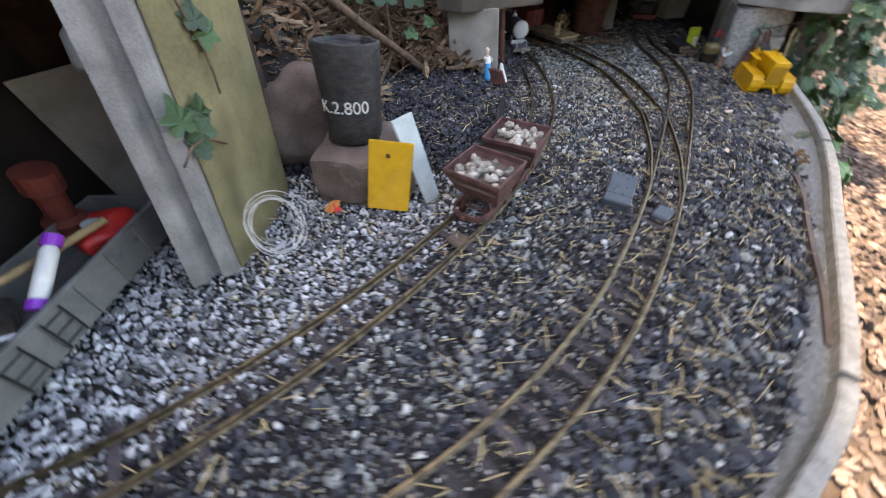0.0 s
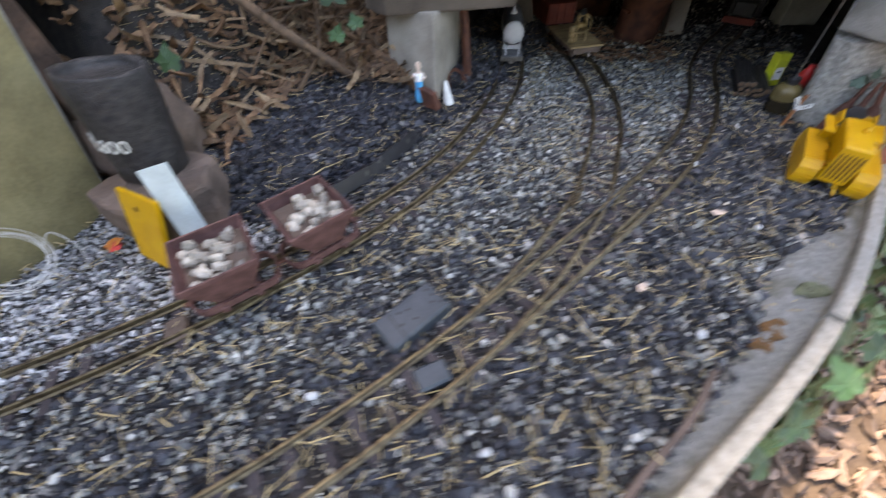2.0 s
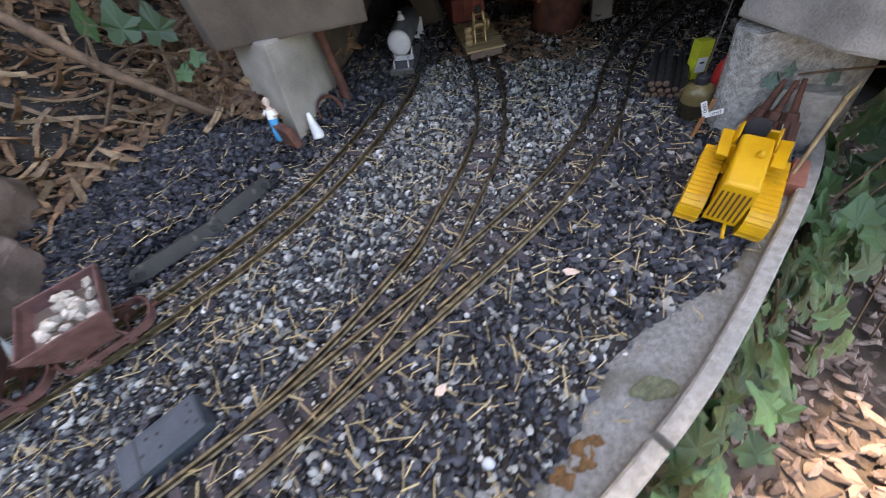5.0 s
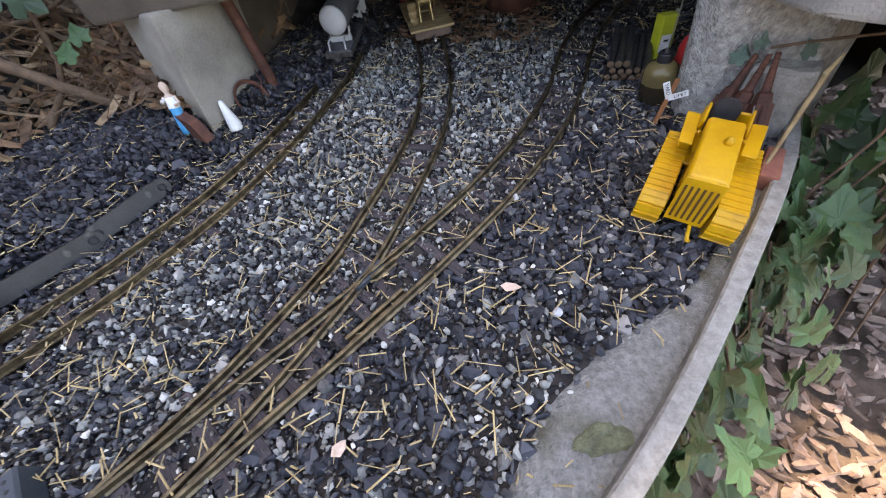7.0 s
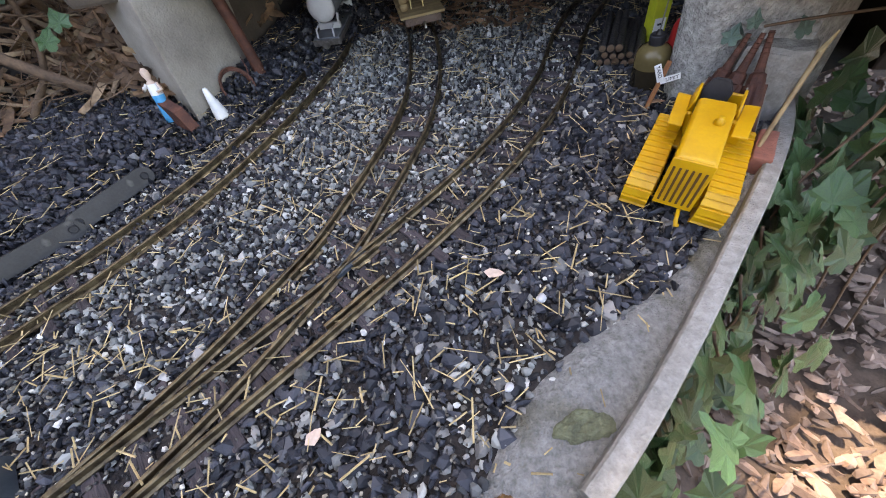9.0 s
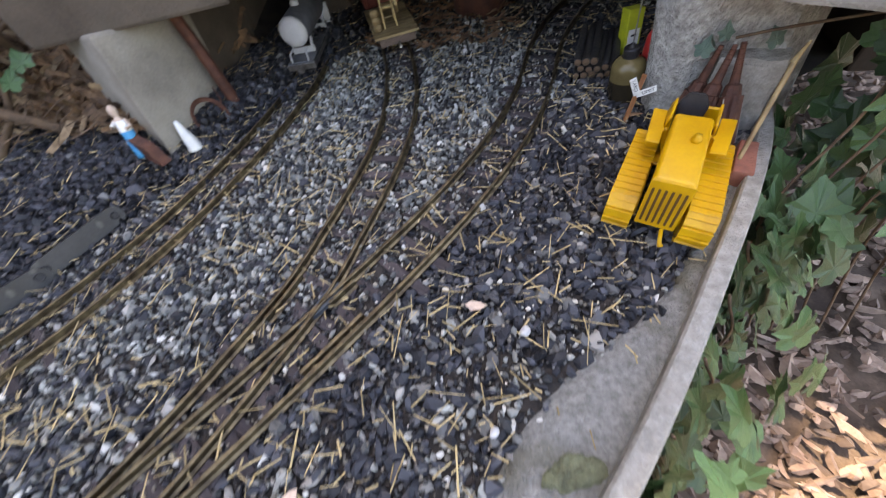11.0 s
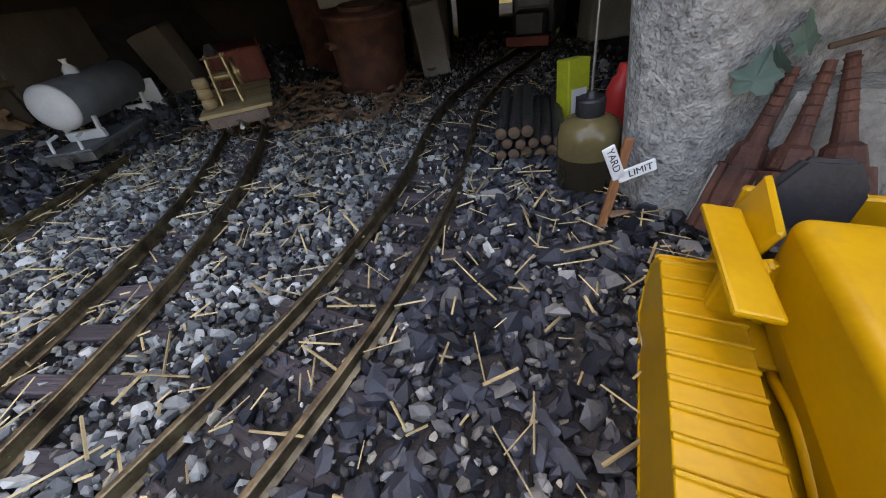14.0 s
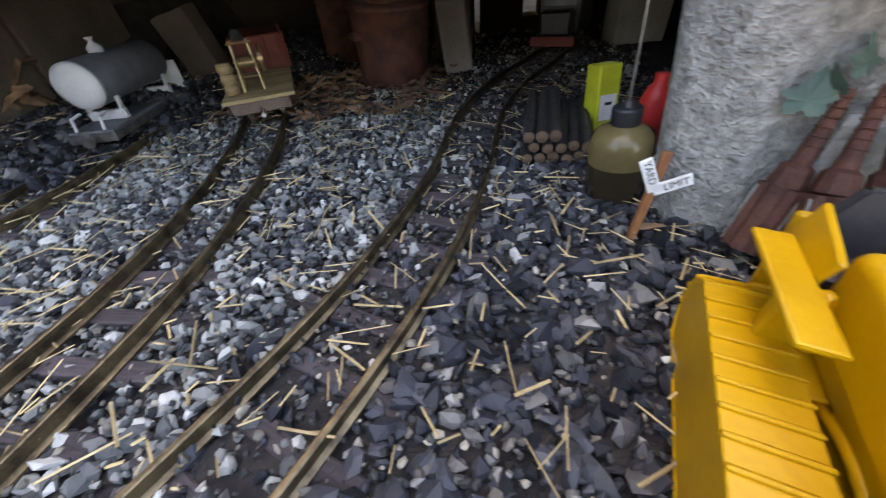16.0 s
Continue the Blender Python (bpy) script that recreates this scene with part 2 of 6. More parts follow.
def lathe(profile, n=24, m=None, bm=None, cap=True):
    """A turned body round z from (radius, height) pairs."""
    own = bmesh.new()
    rings = [[own.verts.new((r * math.cos(2 * math.pi * i / n), r * math.sin(2 * math.pi * i / n), z)) for i in range(n)] for r, z in profile]
    for a, b in zip(rings, rings[1:]):
        for i in range(n):
            own.faces.new((a[i], a[(i + 1) % n], b[(i + 1) % n], b[i]))
    if cap:
        own.faces.new(rings[0][::-1])
        own.faces.new(rings[-1])
    if m is not None:
        own.transform(m)
    return own if bm is None else merge(bm, own)


def curve_points(pts, step):
    """Points at even steps along a smooth curve through pts."""
    pts = [np.array(p, float) for p in pts]
    ext = [2 * pts[0] - pts[1], *pts, 2 * pts[-1] - pts[-2]]
    dense = []
    for a, b, c, d in zip(ext, ext[1:], ext[2:], ext[3:]):
        for u in np.linspace(0, 1, 24, endpoint=False):
            dense.append(0.5 * (2 * b + (c - a) * u + (2 * a - 5 * b + 4 * c - d) * u**2 + (3 * b - a - 3 * c + d) * u**3))
    dense = np.array([*dense, pts[-1]])
    s = np.r_[0, np.cumsum(np.linalg.norm(np.diff(dense, axis=0), axis=1))]
    k = np.linspace(0, s[-1], max(2, int(s[-1] / step) + 1))
    return np.stack([np.interp(k, s, dense[:, i]) for i in range(dense.shape[1])], 1)


def tube(pts, radius, n=8, bm=None, taper=1.0, step=None):
    """A round bar along points; taper scales the end's radius."""
    own = bmesh.new()
    pts = [Vector(p) for p in (curve_points(pts, step) if step else pts)]
    rings = []
    for i, p in enumerate(pts):
        d = (pts[min(i + 1, len(pts) - 1)] - pts[max(i - 1, 0)]).normalized()
        u = d.cross(Vector((0, 0, 1)) if abs(d.z) < 0.9 else Vector((1, 0, 0))).normalized()
        v = d.cross(u)
        r = radius * (1 + (taper - 1) * i / (len(pts) - 1))
        rings.append([own.verts.new(p + r * (math.cos(2 * math.pi * k / n) * u + math.sin(2 * math.pi * k / n) * v)) for k in range(n)])
    for a, b in zip(rings, rings[1:]):
        for k in range(n):
            own.faces.new((a[k], a[(k + 1) % n], b[(k + 1) % n], b[k]))
    own.faces.new(rings[0][::-1])
    own.faces.new(rings[-1])
    return own if bm is None else merge(bm, own)


def plate(outline, thick, m=None, bm=None):
    """A flat plate of an outline in x, y, from z 0 to thick."""
    own = bmesh.new()
    lo = [own.verts.new((x, y, 0)) for x, y in outline]
    hi = [own.verts.new((x, y, thick)) for x, y in outline]
    own.faces.new(lo[::-1])
    own.faces.new(hi)
    for i in range(len(lo)):
        j = (i + 1) % len(lo)
        own.faces.new((lo[i], lo[j], hi[j], hi[i]))
    if m is not None:
        own.transform(m)
    return own if bm is None else merge(bm, own)


def roughen(bm, amount, freq, seed=0.0):
    """Push the points of a mesh about by smooth noise."""
    for v in bm.verts:
        v.co += amount * noise.noise_vector(v.co * freq + Vector((seed, seed * 1.7, seed * 0.3)))
    return bm


def cut(bm, times):
    bmesh.ops.subdivide_edges(bm, edges=bm.edges[:], cuts=times, use_grid_fill=True)
    return bm


def writing(name, text, size, m, material, parent, thick=0.0003):
    cu = bpy.data.curves.new(name, "FONT")
    cu.body, cu.size, cu.extrude, cu.align_x, cu.align_y = text, size, thick, "CENTER", "CENTER"
    ob = bpy.data.objects.new("tmp", cu)
    scene.collection.objects.link(ob)
    me = bpy.data.meshes.new_from_object(ob.evaluated_get(bpy.context.evaluated_depsgraph_get()))
    bpy.data.objects.remove(ob)
    me.materials.clear()
    me.materials.append(material)
    out = new(name, me)
    out.parent = parent
    out.matrix_basis = m
    return out


# ---- plan ----
SIDING = [(-1.12, -0.8), (-0.929, -0.722), (-0.845, -0.678), (-0.768, -0.626), (-0.697, -0.569), (-0.631, -0.507), (-0.569, -0.441), (-0.51, -0.371), (-0.456, -0.296), (-0.408, -0.217), (-0.365, -0.13), (-0.331, -0.036), (-0.309, 0.067), (-0.297, 0.182), (-0.298, 0.308), (-0.315, 0.43), (-0.36, 0.58)]
MAIN = [(-0.95, -0.88), (-0.8, -0.828), (-0.642, -0.756), (-0.55, -0.704), (-0.466, -0.643), (-0.391, -0.573), (-0.324, -0.496), (-0.261, -0.413), (-0.202, -0.327), (-0.146, -0.239), (-0.09, -0.15), (-0.036, -0.06), (0.015, 0.034), (0.057, 0.135), (0.086, 0.25), (0.103, 0.389), (0.14, 0.51), (0.2, 0.63), (0.27, 0.8), (0.3, 1.0)]
BRANCH = [(-0.213, -0.343), (-0.165, -0.245), (-0.133, -0.16), (-0.111, -0.09), (-0.101, -0.02), (-0.094, 0.05), (-0.091, 0.12), (-0.096, 0.19), (-0.11, 0.26), (-0.13, 0.33), (-0.165, 0.42), (-0.215, 0.52), (-0.28, 0.64)]
CAP = [(-0.5, -0.84), (-0.4, -0.79), (-0.31, -0.735), (-0.24, -0.687), (-0.182, -0.629), (-0.124, -0.56), (-0.067, -0.489), (-0.01, -0.419), (0.048, -0.349), (0.103, -0.277), (0.154, -0.201), (0.2, -0.119), (0.244, -0.033), (0.286, 0.052), (0.322, 0.14), (0.34, 0.22)]
APRON = [(-0.5, -0.815), (-0.38, -0.755), (-0.3, -0.705), (-0.255, -0.655), (-0.205, -0.605), (-0.155, -0.555), (-0.108, -0.503), (-0.065, -0.447), (-0.027, -0.39), (0.012, -0.331), (0.048, -0.266), (0.075, -0.202), (0.11, -0.14), (0.165, -0.09), (0.212, -0.04), (0.26, 0.06), (0.3, 0.14), (0.325, 0.21)]
GAUGE = 0.047
YARD_LOW = -0.26


def sides(pts, off):
    t = np.gradient(pts, axis=0)
    t /= np.linalg.norm(t, axis=1, keepdims=True)
    return pts + off * np.stack([-t[:, 1], t[:, 0]], 1)


LINE = {k: curve_points(v, 0.006) for k, v in (("siding", SIDING), ("main", MAIN), ("branch", BRANCH))}
CAPL, APRL = curve_points(CAP, 0.004), curve_points(APRON, 0.01)
RAILS = np.concatenate([sides(c, s * GAUGE / 2) for c in LINE.values() for s in (1, -1)])
CENTRES = np.concatenate(list(LINE.values()))


def near(xy, pts):
    """Distance from each of xy to the nearest of pts."""
    out = np.full(len(xy), 9.0)
    for i in range(0, len(xy), 2000):
        out[i:i + 2000] = np.sqrt(((xy[i:i + 2000, None] - pts[None]) ** 2).sum(-1)).min(1)
    return out


def right_of(xy, line):
    """True where a point lies on the outer (right) side of a line that runs up the yard."""
    d = ((xy[:, None] - line[None]) ** 2).sum(-1)
    i = d.argmin(1).clip(1, len(line) - 2)
    t = line[i + 1] - line[i - 1]
    v = xy - line[i]
    return t[:, 0] * v[:, 1] - t[:, 1] * v[:, 0] < 0


def mound(x, y):
    """Height of the coal mound and the bank behind it."""
    u = np.clip((-0.42 - x + 0.36 * (y + 0.06)) / 0.1, 0, 1)
    v = np.clip((y + 0.3) / 0.12, 0, 1)
    m = 0.032 * u * u * (3 - 2 * u) * v
    w = np.clip((y - 0.1 - 0.25 * np.clip(-0.5 - x, 0, 1)) / 0.25, 0, 1) * np.clip((-0.44 - x) / 0.1, 0, 1)
    side = np.clip((-0.72 - x) / 0.22, 0, 1) * np.clip((y + 0.19) / 0.14, 0, 1)
    return m + 0.16 * np.maximum(w, 1.25 * side * side * (3 - 2 * side))


def wave(x, y):
    return 0.002 * np.sin(23 * x + 1) * np.sin(19 * y) + 0.0015 * np.sin(57 * x + 31 * y)


# ---- ground, bed, walls ----
def grid_sheet(name, xs, ys, zf, material):
    X, Y = np.meshgrid(xs, ys)
    Z = zf(X, Y)
    v = np.stack([X, Y, Z], -1).reshape(-1, 3).tolist()
    w = len(xs)
    f = [(j * w + i, j * w + i + 1, (j + 1) * w + i + 1, (j + 1) * w + i) for j in range(len(ys) - 1) for i in range(w - 1)]
    return link_mesh(name, v, f, material, True)


far = lambda a, b, n, out: np.r_[a - np.geomspace(out, 0.1, 10), np.linspace(a, b, n), b + np.geomspace(0.1, out, 10)]
ground = grid_sheet("ground", far(-1.6, 2.2, 90, 60), far(-1.8, 2.2, 90, 60), lambda X, Y: YARD_LOW + 0.012 * np.sin(9 * X + 2) * np.sin(8 * Y) + 0.006 * np.sin(31 * X) * np.sin(27 * Y + 1), M_litterbed)
tagged(ground, "brown earth covered with fallen dry leaves", "ground", kind="structure")

# raised yard bed, with its outer edge along the cap
inner = sides(CAPL, 0.012)
rows_b = []
for p in inner:
    left = np.array([-1.7, p[1] + 0.0])
    u = np.r_[np.linspace(0, 0.25, 40), np.linspace(0.25, 1, 90)[1:]]
    rows_b.append(p[None] + (left - p)[None] * u[:, None])
top = inner[-1]
for y in np.linspace(top[1], 1.6, 70)[1:]:
    u = np.r_[np.linspace(0, 0.25, 40), np.linspace(0.25, 1, 90)[1:]]
    q = np.array([top[0] + 0.5 * min(1, (y - top[1]) / 0.3), y])
    rows_b.append(q[None] + (np.array([-1.7, y]) - q)[None] * u[:, None])
RB = np.array(rows_b)
ZB = mound(RB[..., 0], RB[..., 1]) + wave(RB[..., 0], RB[..., 1]) - 0.006
nb = RB.shape[1]
vb = np.concatenate([RB, ZB[..., None]], -1).reshape(-1, 3).tolist()
fb = [(j * nb + i, (j + 1) * nb + i, (j + 1) * nb + i + 1, j * nb + i + 1) for j in range(len(RB) - 1) for i in range(nb - 1)]
bed = link_mesh("yard_bed", vb, fb, M_bed, True)
tagged(bed, "dark earth bed of the garden railway yard", "ground", kind="structure")

# concrete apron between bed and cap
na = len(APRL)
CI = sides(curve_points(CAP, 0.01), 0.004)
CI = CI[np.linspace(0, len(CI) - 1, na).astype(int)]
va, fa, K = [], [], 6
rng = np.random.default_rng(5)
for i in range(na):
    j = rng.normal(0, 0.003)
    for k in range(K):
        u = k / (K - 1)
        p = APRL[i] * (1 - u) + CI[i] * u
        nv = (p - CI[i]) * (1 - u) * j * 8
        va.append((p[0] + nv[0], p[1] + nv[1], -0.012 + 0.016 * math.sin(min(u * 2.2, 1) * math.pi / 2) - 0.004 * u + rng.normal(0, 0.0004)))
for i in range(na - 1):
    for k in range(K - 1):
        a = i * K + k
        fa.append((a, a + 1, a + K + 1, a + K))
apron = link_mesh("concrete_apron", va, fa, M_apron, True)
tagged(apron, "weathered grey concrete apron with rusty stains", "concrete apron", kind="structure")

# cap boards on edge, piece by piece, over a retaining wall
CAP_TOP, CAP_W = 0.016, 0.015
wall_b = bmesh.new()
oo, ii = sides(CAPL, -0.004), sides(CAPL, 0.002)
vs = [[wall_b.verts.new((*p, z)) for p, z in ((oo[i], YARD_LOW - 0.03), (ii[i], YARD_LOW - 0.03), (ii[i], -0.012), (oo[i], -0.012))] for i in range(len(CAPL))]
for a, b in zip(vs, vs[1:]):
    for k in range(4):
        wall_b.faces.new((a[k], a[(k + 1) % 4], b[(k + 1) % 4], b[k]))
retain = part("retaining_wall", wall_b, M_block)
tagged(retain, "low curved concrete retaining wall round the yard", "wall", kind="structure")


def cap_board(i0, i1):
    bm = bmesh.new()
    o, c = sides(CAPL, -CAP_W * 0.5), sides(CAPL, CAP_W * 0.5)
    prof = lambda i: [(*o[i], -0.014), (*c[i], -0.014), (*c[i], CAP_TOP - 0.002), (*(c[i] * 0.88 + o[i] * 0.12), CAP_TOP), (*(c[i] * 0.12 + o[i] * 0.88), CAP_TOP), (*o[i], CAP_TOP - 0.002)]
    rows_c = [[bm.verts.new((x, y, z + 0.0007 * noise.noise(Vector((x * 40, y * 40, z * 30))))) for x, y, z in prof(i)] for i in range(i0, i1 + 1)]
    for a, b in zip(rows_c, rows_c[1:]):
        for k in range(6):
            bm.faces.new((a[k], a[(k + 1) % 6], b[(k + 1) % 6], b[k]))
    bm.faces.new(rows_c[0][::-1])
    bm.faces.new(rows_c[-1])
    return part("cap_board", bm, M_cap, retain)


def cap_index(x, y):
    return int(((CAPL - (x, y)) ** 2).sum(1).argmin())


joints = [0, cap_index(-0.21, -0.665), cap_index(0.126, -0.244), len(CAPL) - 1]
for a, b in zip(joints, joints[1:]):
    cap_board(a + (a > 0), b - (b < len(CAPL) - 1))


# ---- track ----
def rail(name, pts, parent, z=0.0085):
    """A flat-bottomed rail along points."""
    bm = bmesh.new()
    prof = [(-0.0032, -0.0095), (0.0032, -0.0095), (0.0032, -0.0082), (0.0008, -0.0072), (0.0008, -0.0028), (0.0016, -0.0022), (0.0016, -0.0004), (0.001, 0), (-0.001, 0), (-0.0016, -0.0004), (-0.0016, -0.0022), (-0.0008, -0.0028), (-0.0008, -0.0072), (-0.0032, -0.0082)]
    t = np.gradient(pts, axis=0)
    t /= np.linalg.norm(t, axis=1, keepdims=True)
    nrm = np.stack([-t[:, 1], t[:, 0]], 1)
    rr = [[bm.verts.new((p[0] + a * q[0], p[1] + a * q[1], z + b)) for a, b in prof] for p, q in zip(pts, nrm)]
    for a, b in zip(rr, rr[1:]):
        for k in range(len(prof)):
            bm.faces.new((a[k], a[(k + 1) % len(prof)], b[(k + 1) % len(prof)], b[k]))
    bm.faces.new(rr[0][::-1])
    bm.faces.new(rr[-1])
    return part(name, bm, M_rail, parent)


tie_bm = cut(box((0.088, 0.0105, 0.008), bevel=0.001), 2)
roughen(tie_bm, 0.0006, 90)
tie_mesh = bpy.data.meshes.new("sleeper")
tie_bm.to_mesh(tie_mesh)
tie_bm.free()
tie_mesh.materials.append(M_tie)


def track(name, label, pts, first=0, rails=(1, -1)):
    tr = thing(name, Matrix(), label, "railway track", "tracks of the yard")
    c = curve_points(pts, 0.012)
    for s in rails:
        rail("rail", sides(c, s * GAUGE / 2)[first if s < 0 else 0:], tr)
    ties = curve_points(pts, 0.031)
    tt = np.gradient(ties, axis=0)
    for i, (p, d) in enumerate(zip(ties, tt)):
        ob = new("sleeper", tie_mesh)
        ob.parent = tr
        ob.matrix_basis = pose(p[0], p[1], -0.0052 + random.uniform(-0.001, 0.0005), 0, 0, math.degrees(math.atan2(d[1], d[0])) + 90 + random.uniform(-2, 2))
    return tr


t_siding = track("siding_track", "brass-coloured rails on dark wooden sleepers in gravel", SIDING)
t_main = track("main_track", "curving tarnished brass rails sunk in dark gravel", MAIN)
t_branch = track("branch_track", "tarnished rails branching off through a switch", BRANCH)
# frog, guard rails of the switch
mc, bc = curve_points(MAIN, 0.006), curve_points(BRANCH, 0.006)
ml, br = sides(mc, GAUGE / 2), sides(bc, -GAUGE / 2)
dd = ((ml[:, None] - br[None]) ** 2).sum(-1)
mask = dd.copy()
mask[:, :18] = 9
i_m, i_b = np.unravel_index(mask.argmin(), mask.shape)
FROG = ml[i_m]
fr_d = ml[i_m + 3] - ml[i_m - 3]
fa_deg = math.degrees(math.atan2(fr_d[1], fr_d[0]))
part("frog", plate([(-0.022, 0), (0.0, -0.005), (0.03, -0.0075), (0.032, 0.0085), (0.0, 0.004)], 0.005, pose(FROG[0], FROG[1], 0.001, 0, 0, fa_deg + 6)), M_slate, t_branch, "dark plastic switch frog")


def stretch_of(line, off, centre, length):
    s = sides(line, off)
    i = ((s - centre) ** 2).sum(1).argmin()
    k = int(length / 0.012)
    return s[max(i - k, 0):i + k]


rail("guard_rail", stretch_of(mc, -GAUGE / 2 + 0.0075, FROG + (0.035, -0.03), 0.075), t_main)
rail("guard_rail", stretch_of(bc, GAUGE / 2 - 0.0075, FROG + (-0.04, 0.01), 0.07), t_branch)
rail("wing_rail", stretch_of(mc, GAUGE / 2 - 0.006, FROG + (0.012, 0.03), 0.04), t_main)


# ---- gravel ----
ICO_V = None
_ib = bmesh.new()
bmesh.ops.create_icosphere(_ib, subdivisions=1, radius=1)
ICO_V = np.array([v.co[:] for v in _ib.verts])
ICO_F = np.array([[v.index for v in f.verts] for f in _ib.faces])
_ib.free()


def stones(name, xy, size, zf, material, label, category, seed, flat=0.75, sink=0.35, obj_kind="stuff", parent=None):
    """Many angular stones as one mesh: size gives each one's mean radius."""
    r = np.random.default_rng(seed)
    n = len(xy)
    v = ICO_V[None] * (1 + r.uniform(-0.38, 0.38, (n, 12, 1)))
    v = v * (r.uniform(0.5, 1.35, (n, 1, 3)) * np.array([1, 1, flat]))
    # random turn about all axes
    q = r.normal(size=(n, 4))
    q /= np.linalg.norm(q, axis=1, keepdims=True)
    w, x, y, z = q.T
    R = np.stack([1 - 2 * (y * y + z * z), 2 * (x * y - z * w), 2 * (x * z + y * w), 2 * (x * y + z * w), 1 - 2 * (x * x + z * z), 2 * (y * z - x * w), 2 * (x * z - y * w), 2 * (y * z + x * w), 1 - 2 * (x * x + y * y)], 1).reshape(n, 3, 3)
    v = np.einsum("nij,nkj->nki", R, v) * size[:, None, None]
    c = np.stack([xy[:, 0], xy[:, 1], zf(xy[:, 0], xy[:, 1]) + size * (0.55 - sink)], 1)
    v = (v + c[:, None]).reshape(-1, 3)
    f = (ICO_F[None] + 12 * np.arange(n)[:, None, None]).reshape(-1, 3)
    me = bpy.data.meshes.new(name)
    me.vertices.add(len(v))
    me.vertices.foreach_set("co", v.astype(np.float32).ravel())
    me.loops.add(f.size)
    me.loops.foreach_set("vertex_index", f.astype(np.int32).ravel())
    me.polygons.add(len(f))
    me.polygons.foreach_set("loop_start", np.arange(0, f.size, 3, dtype=np.int32))
    me.polygons.foreach_set("loop_total", np.full(len(f), 3, np.int32))
    me.polygons.foreach_set("use_smooth", np.zeros(len(f), bool))
    me.update(calc_edges=True)
    me.materials.append(material)
    ob = new(name, me)
    if parent:
        ob.parent = parent
    else:
        tagged(ob, label, category, kind=obj_kind)
    return ob


def scatter(x0, x1, y0, y1, spacing, seed):
    r = np.random.default_rng(seed)
    X, Y = np.meshgrid(np.arange(x0, x1, spacing), np.arange(y0, y1, spacing))
    p = np.stack([X.ravel(), Y.ravel()], 1)
    return p + r.uniform(-0.6, 0.6, p.shape) * spacing


def bedz(x, y):
    """Stones lie lower between the rails than beside them."""
    return mound(x, y) + wave(x, y) - 0.0038


P = scatter(-1.1, 0.36, -0.86, 0.95, 0.0058, 11)
coarse = right_of(P, sides(LINE["main"], -0.028))
keep = ~right_of(P, sides(APRL, -0.013)) & (near(P, RAILS[::2]) > 0.005)
keep &= ~(right_of(P, sides(APRL, -0.004)) & (np.random.default_rng(12).uniform(size=len(P)) < 0.45))
keep &= np.random.default_rng(2).uniform(size=len(P)) < np.where(coarse, 0.92, 1.0) * np.where(near(P, LINE["main"][::2]) < 0.02, 0.55, 1.0)
in_bank = (P[:, 1] > 0.12 + 0.25 * np.clip(-0.5 - P[:, 0], 0, 1)) & (P[:, 0] < -0.43) | (P[:, 0] < -0.745) & (P[:, 1] > -0.17)
keep &= ~in_bank & ~((P[:, 0] < -0.9) & (P[:, 1] > -0.3))
keep &= np.random.default_rng(13).uniform(size=len(P)) < np.clip(1 - (P[:, 1] - 0.38) / 0.16, 0.12, 1)
P, coarse = P[keep], coarse[keep]
is_coal = (P[:, 0] < -0.425 + 0.36 * (P[:, 1] + 0.06)) & (P[:, 1] > -0.27)
P_yard, coarse = P[~is_coal], coarse[~is_coal]
# where the pale granite lies
sx, sy = P_yard.T
d_mid = near(P_yard, LINE["branch"][::2])
d_sid = near(P_yard, LINE["siding"][::2])
left_strip = right_of(P_yard, sides(LINE["siding"], 0.02))
pale = np.full(len(P_yard), 0.33)
pale = np.where((~right_of(P_yard, LINE["siding"])) & (sy < -0.2), 1.3, pale)
mid = right_of(P_yard, LINE["siding"]) & ~right_of(P_yard, sides(LINE["main"], 0.03)) & (sy > -0.18)
pale = np.where(mid, 0.36 + 0.5 * np.clip((sy + 0.18) / 0.2, 0, 1), pale)
pale = np.where(right_of(P_yard, sides(LINE["main"], -0.03)) & (sy > -0.1), 0.07, pale)
pale += 0.25 * np.sin(17 * sx + 3) * np.sin(14 * sy + 1)
rg = np.random.default_rng(3)
is_pale = rg.uniform(size=len(P_yard)) < pale
d_c = near(P_yard, CENTRES[::2])
between = d_c < GAUGE / 2
near_cam = np.clip(1.2 - np.hypot(sx - 0.12, sy - 0.05) / 0.35, 0, 1)


def sizes(n, lo, hi, seed, extra=0.0):
    r = np.random.default_rng(seed)
    return lo + (hi - lo) * r.uniform(size=n) ** 2.2 + extra


zy = lambda x, y: bedz(x, y)
is_white = is_pale & (~right_of(P_yard, sides(LINE["siding"], -0.03))) & (sy < -0.22) & (np.random.default_rng(9).uniform(size=len(sx)) < 0.9)
pw = P_yard[is_white]
stones("white_gravel", pw, sizes(len(pw), 0.0024, 0.0054, 25), zy, M_whiteg, "pale whitish granite chippings beside the siding", "gravel", 35)
is_pale &= ~is_white
keep2 = ~is_white
P_yard, is_pale, between, coarse = P_yard[keep2], is_pale[keep2], between[keep2], coarse[keep2]
pd, pp = P_yard[~is_pale], P_yard[is_pale]
stones("dark_gravel", pd, sizes(len(pd), 0.0026, 0.0068, 21) * np.where(between[~is_pale], 0.8, 1.0) * np.where(coarse[~is_pale], 1.25, 1.0), zy, M_dark, "dark slate-grey angular gravel of the yard", "gravel", 31, flat=0.6)
stones("pale_gravel", pp, sizes(len(pp), 0.0024, 0.0056, 22) * np.where(between[is_pale], 0.8, 1.0), zy, M_pale, "pale grey granite chippings between the tracks", "gravel", 32)
pc = P[is_coal]
